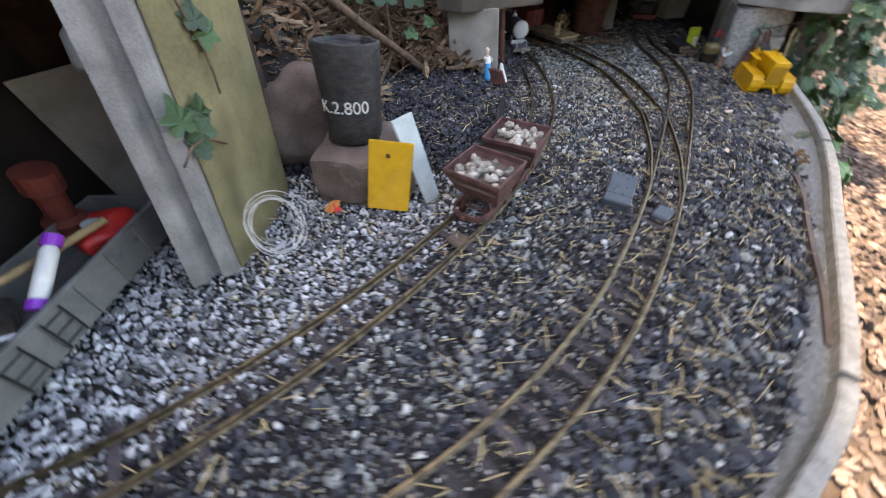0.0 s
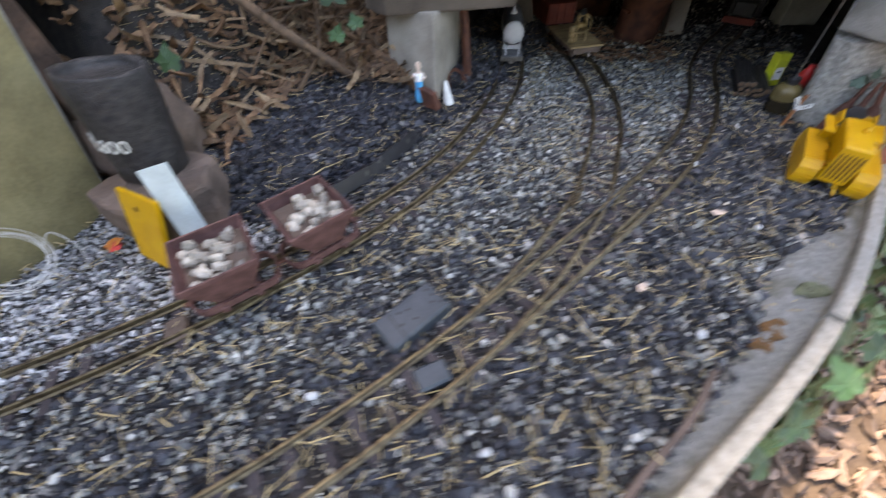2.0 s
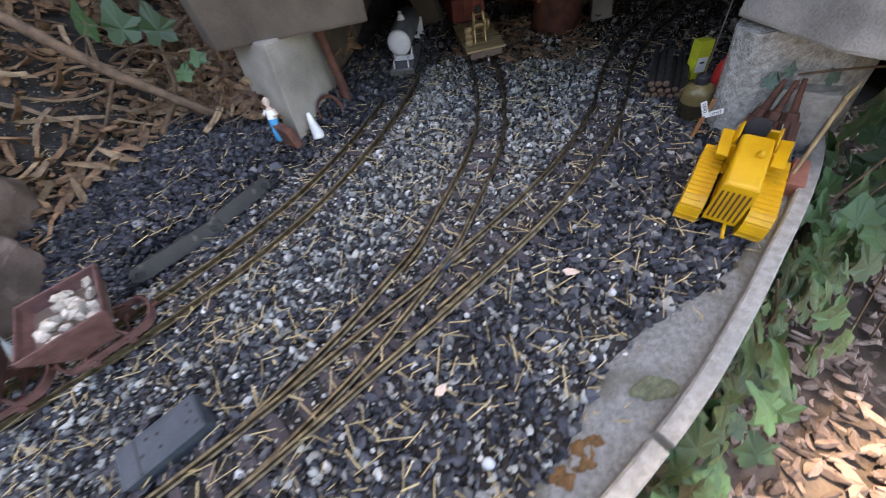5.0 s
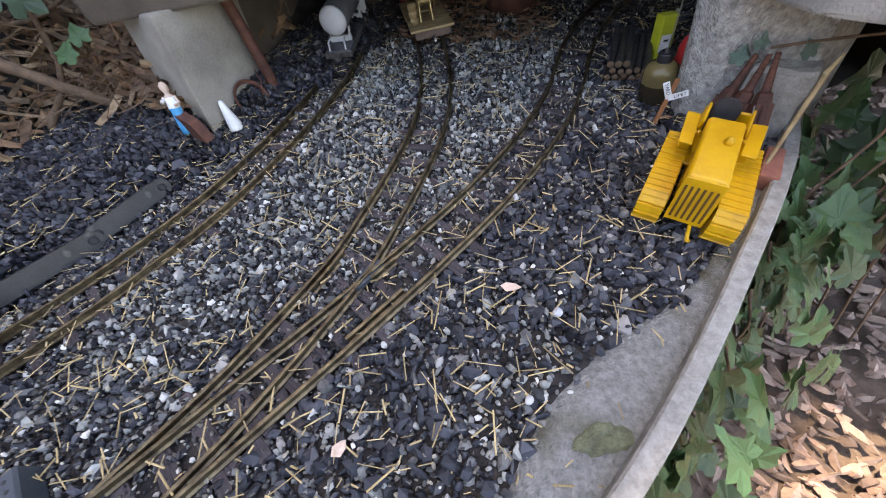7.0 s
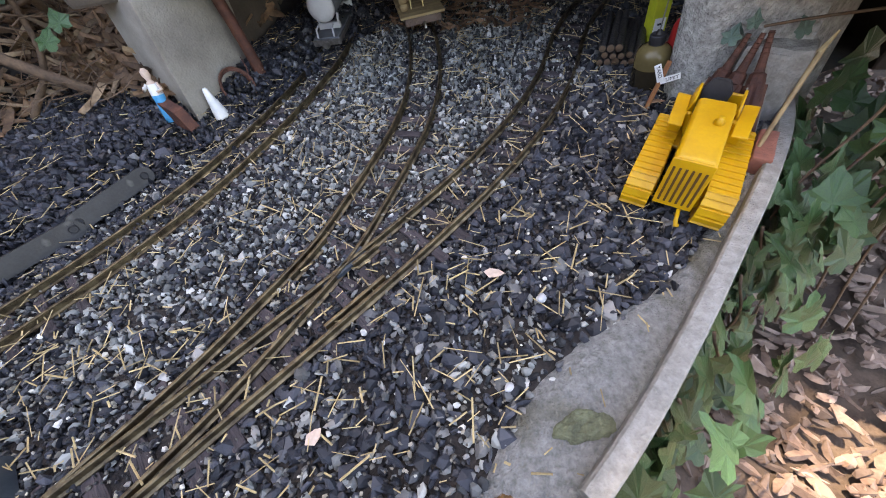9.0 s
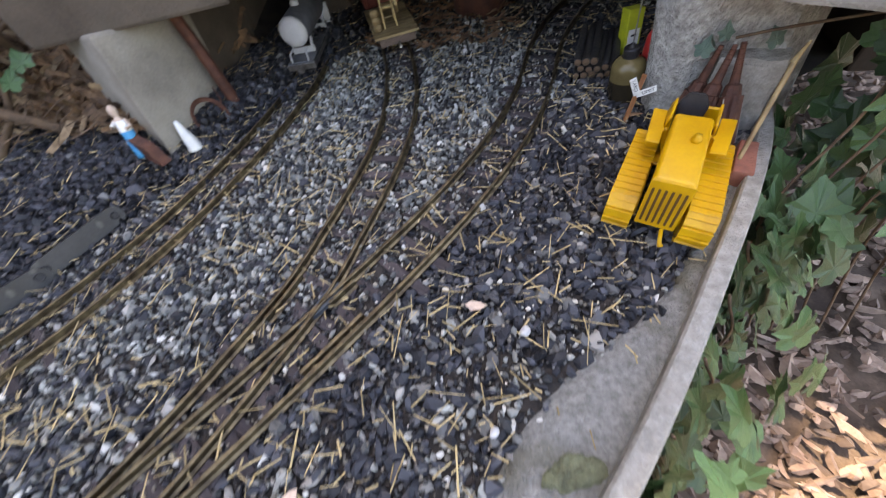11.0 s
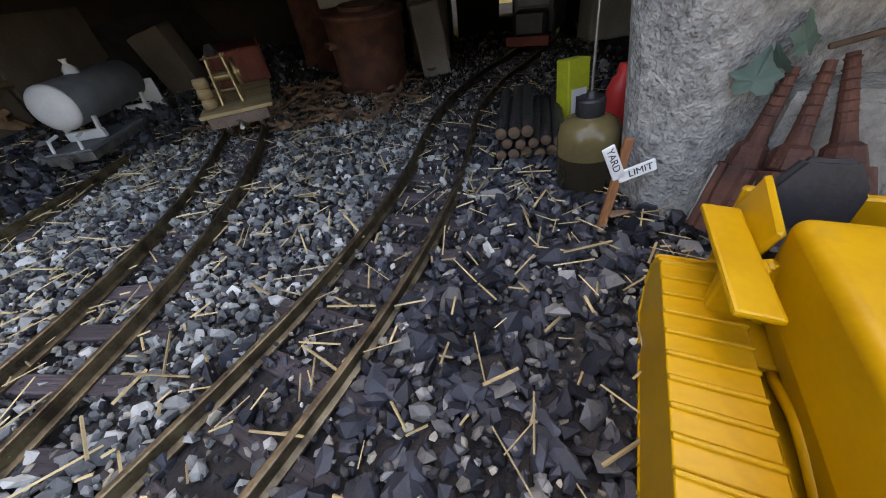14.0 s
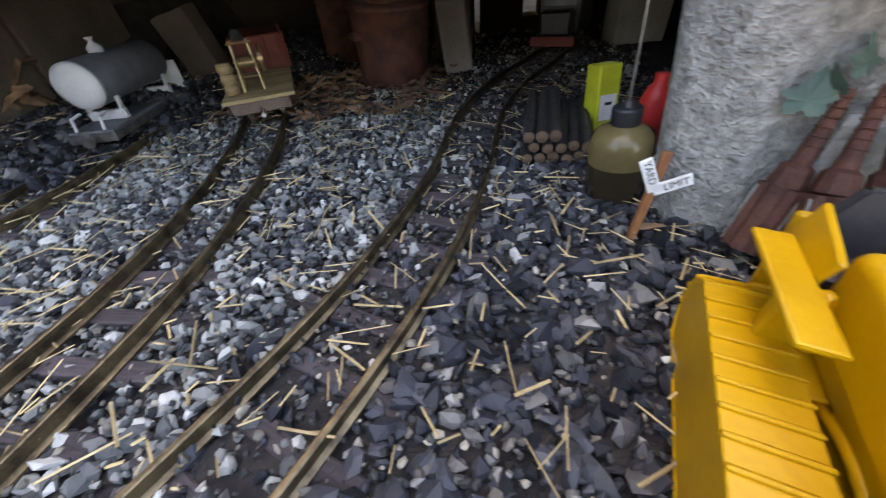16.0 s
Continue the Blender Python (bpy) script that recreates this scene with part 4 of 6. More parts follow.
def skip_wagon(name, at, deg, seed):
    sk = thing(name, pose(*at, 0, 0, deg), "rust-brown tipping skip wagon filled with pebbles", "skip wagon", "skip wagons on the siding")
    # hopper: open box with sloping sides
    h = bmesh.new()
    levels = [(0.0165, 0.03, 0.03), (0.019, 0.033, 0.034), (0.039, 0.042, 0.07), (0.039, 0.042, 0.076), (0.0365, 0.0395, 0.076), (0.0365, 0.0395, 0.069), (0.017, 0.03, 0.037)]
    rings = [[h.verts.new((sx_ * a, sy_ * b, z)) for sx_, sy_ in ((-1, -1), (1, -1), (1, 1), (-1, 1))] for a, b, z in [(l[0], l[1], l[2]) for l in levels]]
    for a, b in zip(rings, rings[1:]):
        for i in range(4):
            h.faces.new((a[i], a[(i + 1) % 4], b[(i + 1) % 4], b[i]))
    h.faces.new(rings[0][::-1])
    h.faces.new(rings[-1])
    bmesh.ops.bevel(h, geom=[e for e in h.edges if e.calc_length() > 0.01], offset=0.0008, segments=1, affect="EDGES")
    part("hopper", h, M_rust, sk)
    # underframe: a flat bar bent into an oval round the wheels
    ov = [(s * (0.034 + 0.016 * math.cos(a)), 0.027 * math.sin(a), 0) for s, rng_ in ((1, np.linspace(-90, 90, 13)), (-1, np.linspace(90, -90, 13))) for a in np.radians(rng_)]
    fr = bmesh.new()
    n = len(ov)
    rr_ = [[fr.verts.new((x * k, y * (1 if k == 1 else 0.88), z)) for k, z in ((1, 0.014), (1, 0.023), (0.95, 0.023), (0.95, 0.014))] for x, y, _ in ov]
    for i in range(n):
        a, b = rr_[i], rr_[(i + 1) % n]
        for k in range(4):
            fr.faces.new((a[k], b[k], b[(k + 1) % 4], a[(k + 1) % 4]))
    part("underframe", fr, M_rust, sk)
    for x in (-0.022, 0.022):
        bm = bmesh.new()
        tube([(x, -0.026, 0.022), (x * 0.5, -0.014, 0.038), (x * 0.3, 0, 0.046), (x * 0.5, 0.014, 0.038), (x, 0.026, 0.022)], 0.0022, 6, bm)
        part("trunnion", bm, M_rust, sk)
    for x in (-0.019, 0.019):
        ax = part("axle", tube([(x, -0.024, 0.0145), (x, 0.024, 0.0145)], 0.0015, 6), M_rust, sk)
        for y in (-1, 1):
            part("wheel", lathe([(0.0095, 0), (0.0095, 0.0012), (0.008, 0.0016), (0.008, 0.004), (0.004, 0.0042)], 18, pose(x, y * 0.021, 0.0145, 90 * y, 0, 0)), M_ironrust, ax)
    for x in (-0.051, 0.051):
        part("coupling", box((0.01, 0.006, 0.004), (x, 0, 0.0185), 0.001), M_ironrust, sk)
    for y in (-0.0275, 0.0275):
        for x in (-0.019, 0.019):
            part("axlebox", box((0.008, 0.004, 0.009), (x, y, 0.0145), 0.001), M_rust, sk)
    r = random.Random(seed)
    for k in range(34):
        pb = new("pebble", PEBBLE[k % 6])
        pb.parent = sk
        s_ = r.uniform(0.005, 0.0095)
        pb.matrix_basis = pose(r.uniform(-0.028, 0.028), r.uniform(-0.031, 0.031), 0.063 + r.uniform(0, 0.007), r.uniform(0, 360), r.uniform(0, 360), r.uniform(0, 360)) @ Matrix.Diagonal((s_, s_ * r.uniform(0.7, 1), s_ * r.uniform(0.6, 0.9), 1))
    part("load_bed", box((0.066, 0.07, 0.01), (0, 0, 0.058), 0.002), M_stone, sk)
    sk.scale = (1.02, 1.02, 1.02)
    return sk


def on_track(line, y):
    c = curve_points(line, 0.006)
    i = int(np.abs(c[:, 1] - y).argmin())
    d = c[min(i + 4, len(c) - 1)] - c[max(i - 4, 0)]
    return c[i], math.degrees(math.atan2(d[1], d[0]))


for yy, sd in ((-0.371, 71), (-0.281, 72)):
    p_, d_ = on_track(SIDING, yy)
    skip_wagon("skip_wagon", (p_[0], p_[1], 0.0), d_ + random.uniform(-1, 1), sd)

# ---- beam, black plastic box, small block ----
for a, b, tilt_ in (((-0.413, -0.008), (-0.444, -0.112), 0), ((-0.438, -0.1), (-0.49, -0.215), 3)):
    a, b = np.array(a), np.array(b)
    mid_, dv_ = (a + b) / 2, a - b
    ln_ = float(np.linalg.norm(dv_))
    beam = thing("metal_bar", pose(mid_[0], mid_[1], 0.0125, -16, tilt_, math.degrees(math.atan2(dv_[1], dv_[0]))), "black link bar with bolt holes edging the coal", "metal bar", "bars edging the coal")
    bb = bmesh.new()
    side_ = [(ln_ / 2 - 0.011 + 0.011 * math.sin(t_), -0.011 * math.cos(t_)) for t_ in np.linspace(0, math.pi, 9)]
    side_ += [(-x_, -y_) for x_, y_ in side_]
    plate(side_, 0.006, pose(0, 0.003, 0, 90, 0, 0), bb)
    part("bar", bb, M_black, beam)
    for x in (ln_ / 2 - 0.011, -ln_ / 2 + 0.011):
        part("bolt_hole", lathe([(0.0048, 0), (0.0052, 0.0004), (0.0042, 0.0009), (0.0034, 0.0002)], 16, pose(x, -0.003, 0, 90, 0, 0)), M_ink, beam)
sb = thing("switch_box", pose(-0.295, -0.354, 0.006, 2, -3, 58), "dark slate-coloured plastic switch motor box in the gravel", "switch box")
part("lid", box((0.078, 0.04, 0.022), bevel=0.002), M_slate, sb)
for x, y in ((0.031, 0.011), (0.032, 0.002), (0.026, -0.005), (0.034, -0.011), (0.0, 0.006), (0.0, -0.008), (-0.01, 0.009), (-0.016, -0.004)):
    part("screw_hole", lathe([(0.0018, 0), (0.0018, 0.0006), (0.001, 0.0007)], 10, pose(x, y, 0.0107)), M_ink, sb)
part("seam", box((0.0012, 0.0402, 0.0222), (-0.02, 0, 0.0002)), M_ink, sb)
tl = thing("lever_block", pose(-0.254, -0.409, 0.004, 0, 4, 42), "small dark plastic block between the rails", "plastic block")
part("block", box((0.034, 0.024, 0.012), bevel=0.0025), M_slate, tl)

# ---- figurine, wedge, cone by the standing block ----
fig = bmesh.new()
lathe([(0.0075, 0), (0.008, 0.01), (0.0072, 0.03), (0.0078, 0.036), (0.0065, 0.05), (0.003, 0.0535), (0.0032, 0.056), (0.0052, 0.06), (0.005, 0.065), (0.002, 0.069)], 14, None, fig)
tube([(-0.007, 0, 0.05), (-0.0115, -0.004, 0.043), (-0.006, -0.009, 0.047)], 0.0022, 6, fig)
tube([(0.007, 0, 0.05), (0.0115, -0.003, 0.042), (0.006, -0.008, 0.04)], 0.0022, 6, fig)
fg = part("figurine", fig, M_blue, smooth=True)
fg.data.materials.append(M_skin)
fg.data.materials.append(M_white)
for f_ in fg.data.polygons:
    z_ = f_.center.z
    f_.material_index = 0 if 0.003 < z_ < 0.036 else (1 if z_ > 0.051 or abs(f_.center.x) > 0.0085 else 2)
fg.matrix_basis = pose(-0.437, 0.08, 0.026, -14, 2, 20)
tagged(fg, "small painted figurine in bright blue trousers on the coal", "figurine")
wd = thing("rusty_wedge", pose(-0.417, 0.078, 0.02, 0, 0, -18), "rust-brown iron wedge against the block", "iron wedge")
part("wedge_body", roughen(plate([(-0.026, 0), (0.022, 0), (0.012, 0.026), (-0.02, 0.034)], 0.014, pose(0, 0.008, 0, 90, 0, 0)), 0.0008, 60), M_ironrust, wd)
cn = thing("white_cone", pose(-0.392, 0.12, 0.006, -8, -9, 0), "small white plastic cone leaning in the gravel", "cone")
part("cone_body", lathe([(0.011, 0), (0.011, 0.003), (0.0035, 0.042), (0.002, 0.044)], 20), M_white, cn, smooth=True)
rg_ = thing("rusty_hoop", pose(-0.392, 0.176, 0.024, 66, 0, 66), "loop of rusty wire leaning on the block", "wire loop")
for k in range(4):
    rr_ = 0.021 + 0.0012 * k
    part("winding", tube([(rr_ * math.cos(a), rr_ * 1.08 * math.sin(a), 0.0016 * k + 0.0015 * math.sin(2 * a + k)) for a in np.linspace(0, 2 * math.pi, 30)], 0.0011, 6), M_ironrust, rg_)
part("loose_end", tube([(0.021, 0, 0), (0.028, 0.012, 0.004), (0.031, 0.03, 0.004)], 0.001, 5, step=0.005), M_ironrust, rg_)
rod_ = thing("rusty_rod", Matrix(), "thick rusty rod leaning against the concrete blocks", "rod")
part("bar", roughen(tube([(-0.378, 0.222, -0.004), (-0.384, 0.226, 0.08), (-0.39, 0.226, 0.15), (-0.396, 0.224, 0.235)], 0.0085, 10, step=0.01), 0.0012, 60), M_ironrust, rod_, smooth=True)


# ---- rolling stock at the back ----
def wheelset(parent, x, r=0.0105):
    ax = part("axle", tube([(x, -0.025, r + 0.005), (x, 0.025, r + 0.005)], 0.0018, 6), M_steel, parent)
    for y in (-1, 1):
        part("wheel", lathe([(r + 0.0015, 0), (r + 0.0015, 0.0012), (r - 0.001, 0.0018), (r - 0.001, 0.004), (r * 0.5, 0.0036), (0.002, 0.005)], 20, pose(x, y * 0.0205, r + 0.005, 90 * y, 0, 0)), M_steel, ax)


p_, d_ = on_track(SIDING, 0.405)
tk = thing("tank_wagon", pose(p_[0] - 0.008, p_[1], 0.0005, 0, 0, d_ + 180), "grey tank wagon with a white end and pale underframe", "tank wagon")
part("tank", lathe([(0.017, -0.085), (0.025, -0.082), (0.0288, -0.077), (0.0288, 0.077), (0.025, 0.082), (0.017, 0.085)], 36, pose(-0.002, 0, 0.083, 0, 90, 0)), M_tank, tk, smooth=True)
part("tank_end", lathe([(0.029, 0), (0.0286, 0.003), (0.025, 0.0072), (0.016, 0.0102), (0.006, 0.0113)], 36, pose(0.076, 0, 0.083, 0, 90, 0)), M_tankend, tk, "white domed end", True)
for x in (-0.05, 0.0, 0.045):
    part("band", lathe([(0.0291, -0.0009), (0.0293, 0), (0.0291, 0.0009)], 36, pose(x, 0, 0.083, 0, 90, 0), cap=False), M_tank, tk)
part("dome", lathe([(0.009, 0), (0.009, 0.007), (0.006, 0.01), (0.003, 0.013), (0.003, 0.016), (0.0045, 0.017), (0.0045, 0.019)], 18, pose(0.012, 0, 0.11)), M_tankend, tk, smooth=True)
part("deck", box((0.215, 0.058, 0.005), (0, 0, 0.033), 0.001), M_tank, tk)
for y in (-0.027, 0.027):
    part("sole_bar", box((0.215, 0.004, 0.01), (0, y, 0.026), 0.001), M_steel, tk)
for x in (-0.06, 0.06):
    bm = box((0.008, 0.05, 0.012), (x, 0, 0.042), 0.001)
    for y in (-0.022, 0.022):
        box((0.007, 0.004, 0.026), (x, y, 0.052), 0.001, (12 * (1 if y < 0 else -1), 0, 0), bm=bm)
    part("saddle", bm, M_tankend, tk, "pale grey cradle")
part("bulkhead", box((0.004, 0.06, 0.045), (-0.098, 0, 0.055), 0.001), M_tankend, tk, "pale end board")
part("headstock", box((0.006, 0.062, 0.012), (0.108, 0, 0.027), 0.001), M_steel, tk)
part("buffer", lathe([(0.003, 0), (0.003, 0.008), (0.009, 0.0085), (0.009, 0.0105)], 18, pose(0.111, 0.0, 0.027, 0, 90, 0)), M_steel, tk)
for y in (-0.018, 0.018):
    part("bracket", tube([(0.105, y, 0.034), (0.1, y, 0.05), (0.085, y * 0.9, 0.052)], 0.002, 6), M_tankend, tk)
for x in (-0.06, 0.06):
    wheelset(tk, x)
tk.scale = (0.8, 0.8, 0.8)

p_, d_ = on_track(BRANCH, 0.452)
fl = thing("flat_wagon", pose(p_[0] + 0.005, p_[1], 0, 0, 0, d_ + 180), "wooden flat wagon carrying a small steel winch", "flat wagon")
part("frame", box((0.15, 0.064, 0.012), (0, 0, 0.026), 0.001), M_stone, fl)
for k in range(10):
    part("plank", box((0.0145, 0.078, 0.004), (-0.0675 + 0.015 * k, 0, 0.034), 0.0006), M_deck, fl)
for x in (-0.045, 0.045):
    wheelset(fl, x, 0.009)
part("coupler", tube([(0.075, 0, 0.022), (0.088, 0, 0.02), (0.088, 0, 0.028)], 0.0025, 6), M_steel, fl)
wi = thing("winch", fl.matrix_basis @ pose(0.03, -0.004, 0.0365), "steel hand winch with an upright frame and flywheel", "winch")
for y in (-0.011, 0.011):
    for x0, x1 in ((-0.014, -0.003), (0.014, 0.003)):
        part("leg", tube([(x0, y, 0), (x1, y * 0.8, 0.05)], 0.0015, 6), M_brass, wi)
for z in (0.014, 0.03, 0.048):
    part("crossbar", tube([(0.006, -0.013, z), (0.006, 0.013, z)], 0.0012, 6), M_brass, wi)
part("winch_drum", lathe([(0.011, -0.01), (0.011, -0.009), (0.006, -0.0085), (0.006, 0.0085), (0.011, 0.009), (0.011, 0.01)], 18, pose(0, 0, 0.028, 90, 0, 0)), M_brass, wi)
part("flywheel", lathe([(0.0125, -0.0015), (0.0145, -0.0015), (0.0145, 0.0015), (0.0125, 0.0015), (0.0125, -0.0015)], 24, pose(0, 0.017, 0.03, 90, 0, 0), cap=False), M_brass, wi)
part("head", lathe([(0.006, 0), (0.007, 0.004), (0.004, 0.01)], 12, pose(0, 0, 0.05)), M_black, wi)
for k in range(3):
    ba_ = thing("barrel", fl.matrix_basis @ pose(0.045 - 0.002 * k, -0.027, 0.0365 + 0.0105 * k), "small tan wooden keg stacked on the flat wagon", "keg", "kegs on the flat wagon")
    part("body", lathe([(0.007, 0), (0.0082, 0.005), (0.007, 0.0102)], 14), M_deck, ba_, smooth=True)
p_, d_ = on_track(BRANCH, 0.6)
rw = thing("red_wagon", pose(p_[0] + 0.01, p_[1], 0, 0, 0, d_ + 180), "dull red open goods wagon standing in the dark", "goods wagon")
part("body", box((0.13, 0.074, 0.046), (0, 0, 0.053), 0.002), M_dullred, rw)
for k in range(6):
    part("rib", box((0.004, 0.003, 0.046), (-0.055 + 0.022 * k, 0.038, 0.053), 0.0008), M_dullred, rw)
for y in (-0.03, -0.01, 0.01, 0.03):
    part("end_rib", box((0.003, 0.004, 0.046), (0.0665, y, 0.053), 0.0008), M_dullred, rw)
for x in (-0.04, 0.04):
    wheelset(rw, x)
p_, d_ = on_track(MAIN, 0.73)
ec = thing("engine", pose(p_[0], p_[1], 0, 0, 0, d_ + 180), "small dark locomotive far back on the main track", "locomotive")
part("body", box((0.1, 0.07, 0.06), (0, 0, 0.055), 0.004), M_black, ec)
part("bonnet", box((0.03, 0.05, 0.035), (0.06, 0, 0.045), 0.004), M_black, ec)
part("beam", box((0.008, 0.07, 0.014), (0.08, 0, 0.022), 0.001), M_dullred, ec)
part("window", box((0.002, 0.05, 0.016), (0.0505, 0, 0.074), 0.0005), M_tank, ec)
for x in (-0.03, 0.03):
    wheelset(ec, x)

# ---- gondola in the side shed ----
gd = thing("gondola_wagon", pose(-1.006, -0.58, -0.004, 0, 0, 86), "dark grey open gondola wagon loaded with odds and ends", "gondola wagon")
for y in (-0.048, 0.048):
    part("side", box((0.4, 0.004, 0.046), (0, y, 0.043), 0.001), M_gond, gd)
for x in (-0.198, 0.198):
    part("end", box((0.004, 0.092, 0.046), (x, 0, 0.043), 0.001), M_gond, gd)
part("floor", box((0.392, 0.092, 0.006), (0, 0, 0.022), 0.001), M_gond, gd)
part("rim", box((0.402, 0.006, 0.003), (0, -0.0485, 0.0675), 0.0006), M_gond, gd)
for k in range(9):
    part("rib", box((0.003, 0.0025, 0.044), (-0.18 + 0.045 * k, -0.0512, 0.0425), 0.0005), M_gond, gd)
for x0 in (-0.045, 0.0):
    la = part("ladder", tube([(x0, -0.0535, 0.024), (x0, -0.0535, 0.064)], 0.0012, 6), M_black, gd)
    part("stile", tube([(x0 + 0.022, -0.0535, 0.024), (x0 + 0.022, -0.0535, 0.064)], 0.0012, 6), M_black, la)
    for z in (0.03, 0.044, 0.058):
        part("rung", tube([(x0, -0.0535, z), (x0 + 0.022, -0.0535, z)], 0.001, 6), M_black, la)
for x in (-0.07, 0.1, 0.13):
    part("lettering_bar", box((0.012, 0.0006, 0.006), (x, -0.0503, 0.05)), M_tank, gd)
for x in (-0.14, -0.1, 0.1, 0.14):
    wheelset(gd, x, 0.008)
gm = gd.matrix_basis
part("bottle_body", lathe([(0.007, 0), (0.008, 0.003), (0.008, 0.05), (0.004, 0.06)], 16, pose(0, 0, 0, 0, 62, 0)), M_white, tagged(thing("tube_bottle", gm @ pose(0.03, -0.025, 0.062, 0, 0, 8), "white squeeze tube with purple caps in the gondola", "tube"), ""), smooth=True)
tb = [o for o in scene.objects if o.name.startswith("tube_bottle")][0]
part("cap", lathe([(0.0085, 0), (0.0085, 0.012)], 16, pose(0.05, 0, 0.026, 0, 62, 0)), M_purple, tb, "purple cap")
part("base_cap", lathe([(0.0085, -0.01), (0.0085, 0)], 16, pose(0, 0, 0, 0, 62, 0)), M_purple, tb, "purple base")
stk = thing("wooden_handle", gm @ pose(0, 0, 0), "brown wooden tool handle lying across the gondola", "tool handle")
part("shaft", tube([(-0.02, 0.05, 0.075), (0.06, 0.0, 0.078), (0.13, -0.035, 0.082)], 0.0045, 10, step=0.01), M_deck, stk, smooth=True)
rc = thing("red_cloth", gm @ pose(0.14, -0.015, 0.06), "bright red crumpled cloth in the gondola", "cloth")
cl = bmesh.new()
bmesh.ops.create_icosphere(cl, subdivisions=3, radius=0.026)
bmesh.ops.scale(cl, vec=(1.5, 0.9, 0.6), verts=cl.verts)
part("cloth", roughen(cl, 0.008, 60), M_red, rc, smooth=True)
sc = thing("blue_lid", gm @ pose(0.125, -0.022, 0.08, 5, 8, 0), "pale blue oval lid on the red cloth", "lid")
part("disc", lathe([(0.009, 0), (0.0105, 0.001), (0.009, 0.0025)], 20), M_teal, sc)
for x, y in ((-0.14, 0.01), (-0.1, 0.02), (0.02, 0.02)):
    jn = thing("junk_piece", gm @ pose(x, y, 0.04, random.uniform(-20, 20), random.uniform(-20, 20), random.uniform(0, 90)), "grey scrap of plastic in the gondola", "scrap", "scraps in the gondola")
    part("scrap", box((0.06, 0.018, 0.014), bevel=0.003), M_tankend if x < -0.05 else M_steel, jn)
bp = thing("red_part", pose(-1.06, -0.42, 0.0, 0, 14, 0), "dull red cast-iron machine part in the shed", "machine part")
part("casting", lathe([(0.02, 0), (0.022, 0.06), (0.014, 0.065), (0.014, 0.1), (0.02, 0.105), (0.02, 0.13)], 16), M_dullred, bp)
wpn = prism("timber_post", [(-1.05, -0.33), (-0.96, -0.3), (-0.963, -0.295), (-1.053, -0.325)], -0.004, 0.198, M_block, "pale timber post standing in the shed", "post", rough=0, bevel=0.001, tilt=(0, -8, 0))
hl = thing("green_lamp", pose(-0.92, -0.36, 0.225), "pale green plastic lamp hanging in the shed", "lamp")
part("hood", lathe([(0.012, 0.03), (0.024, 0.02), (0.03, -0.005), (0.029, -0.012), (0.022, 0.0)], 24), M_teal, hl, smooth=True)
part("cord", tube([(0, 0, 0.03), (0.005, 0, 0.076)], 0.0015, 6), M_black, hl)


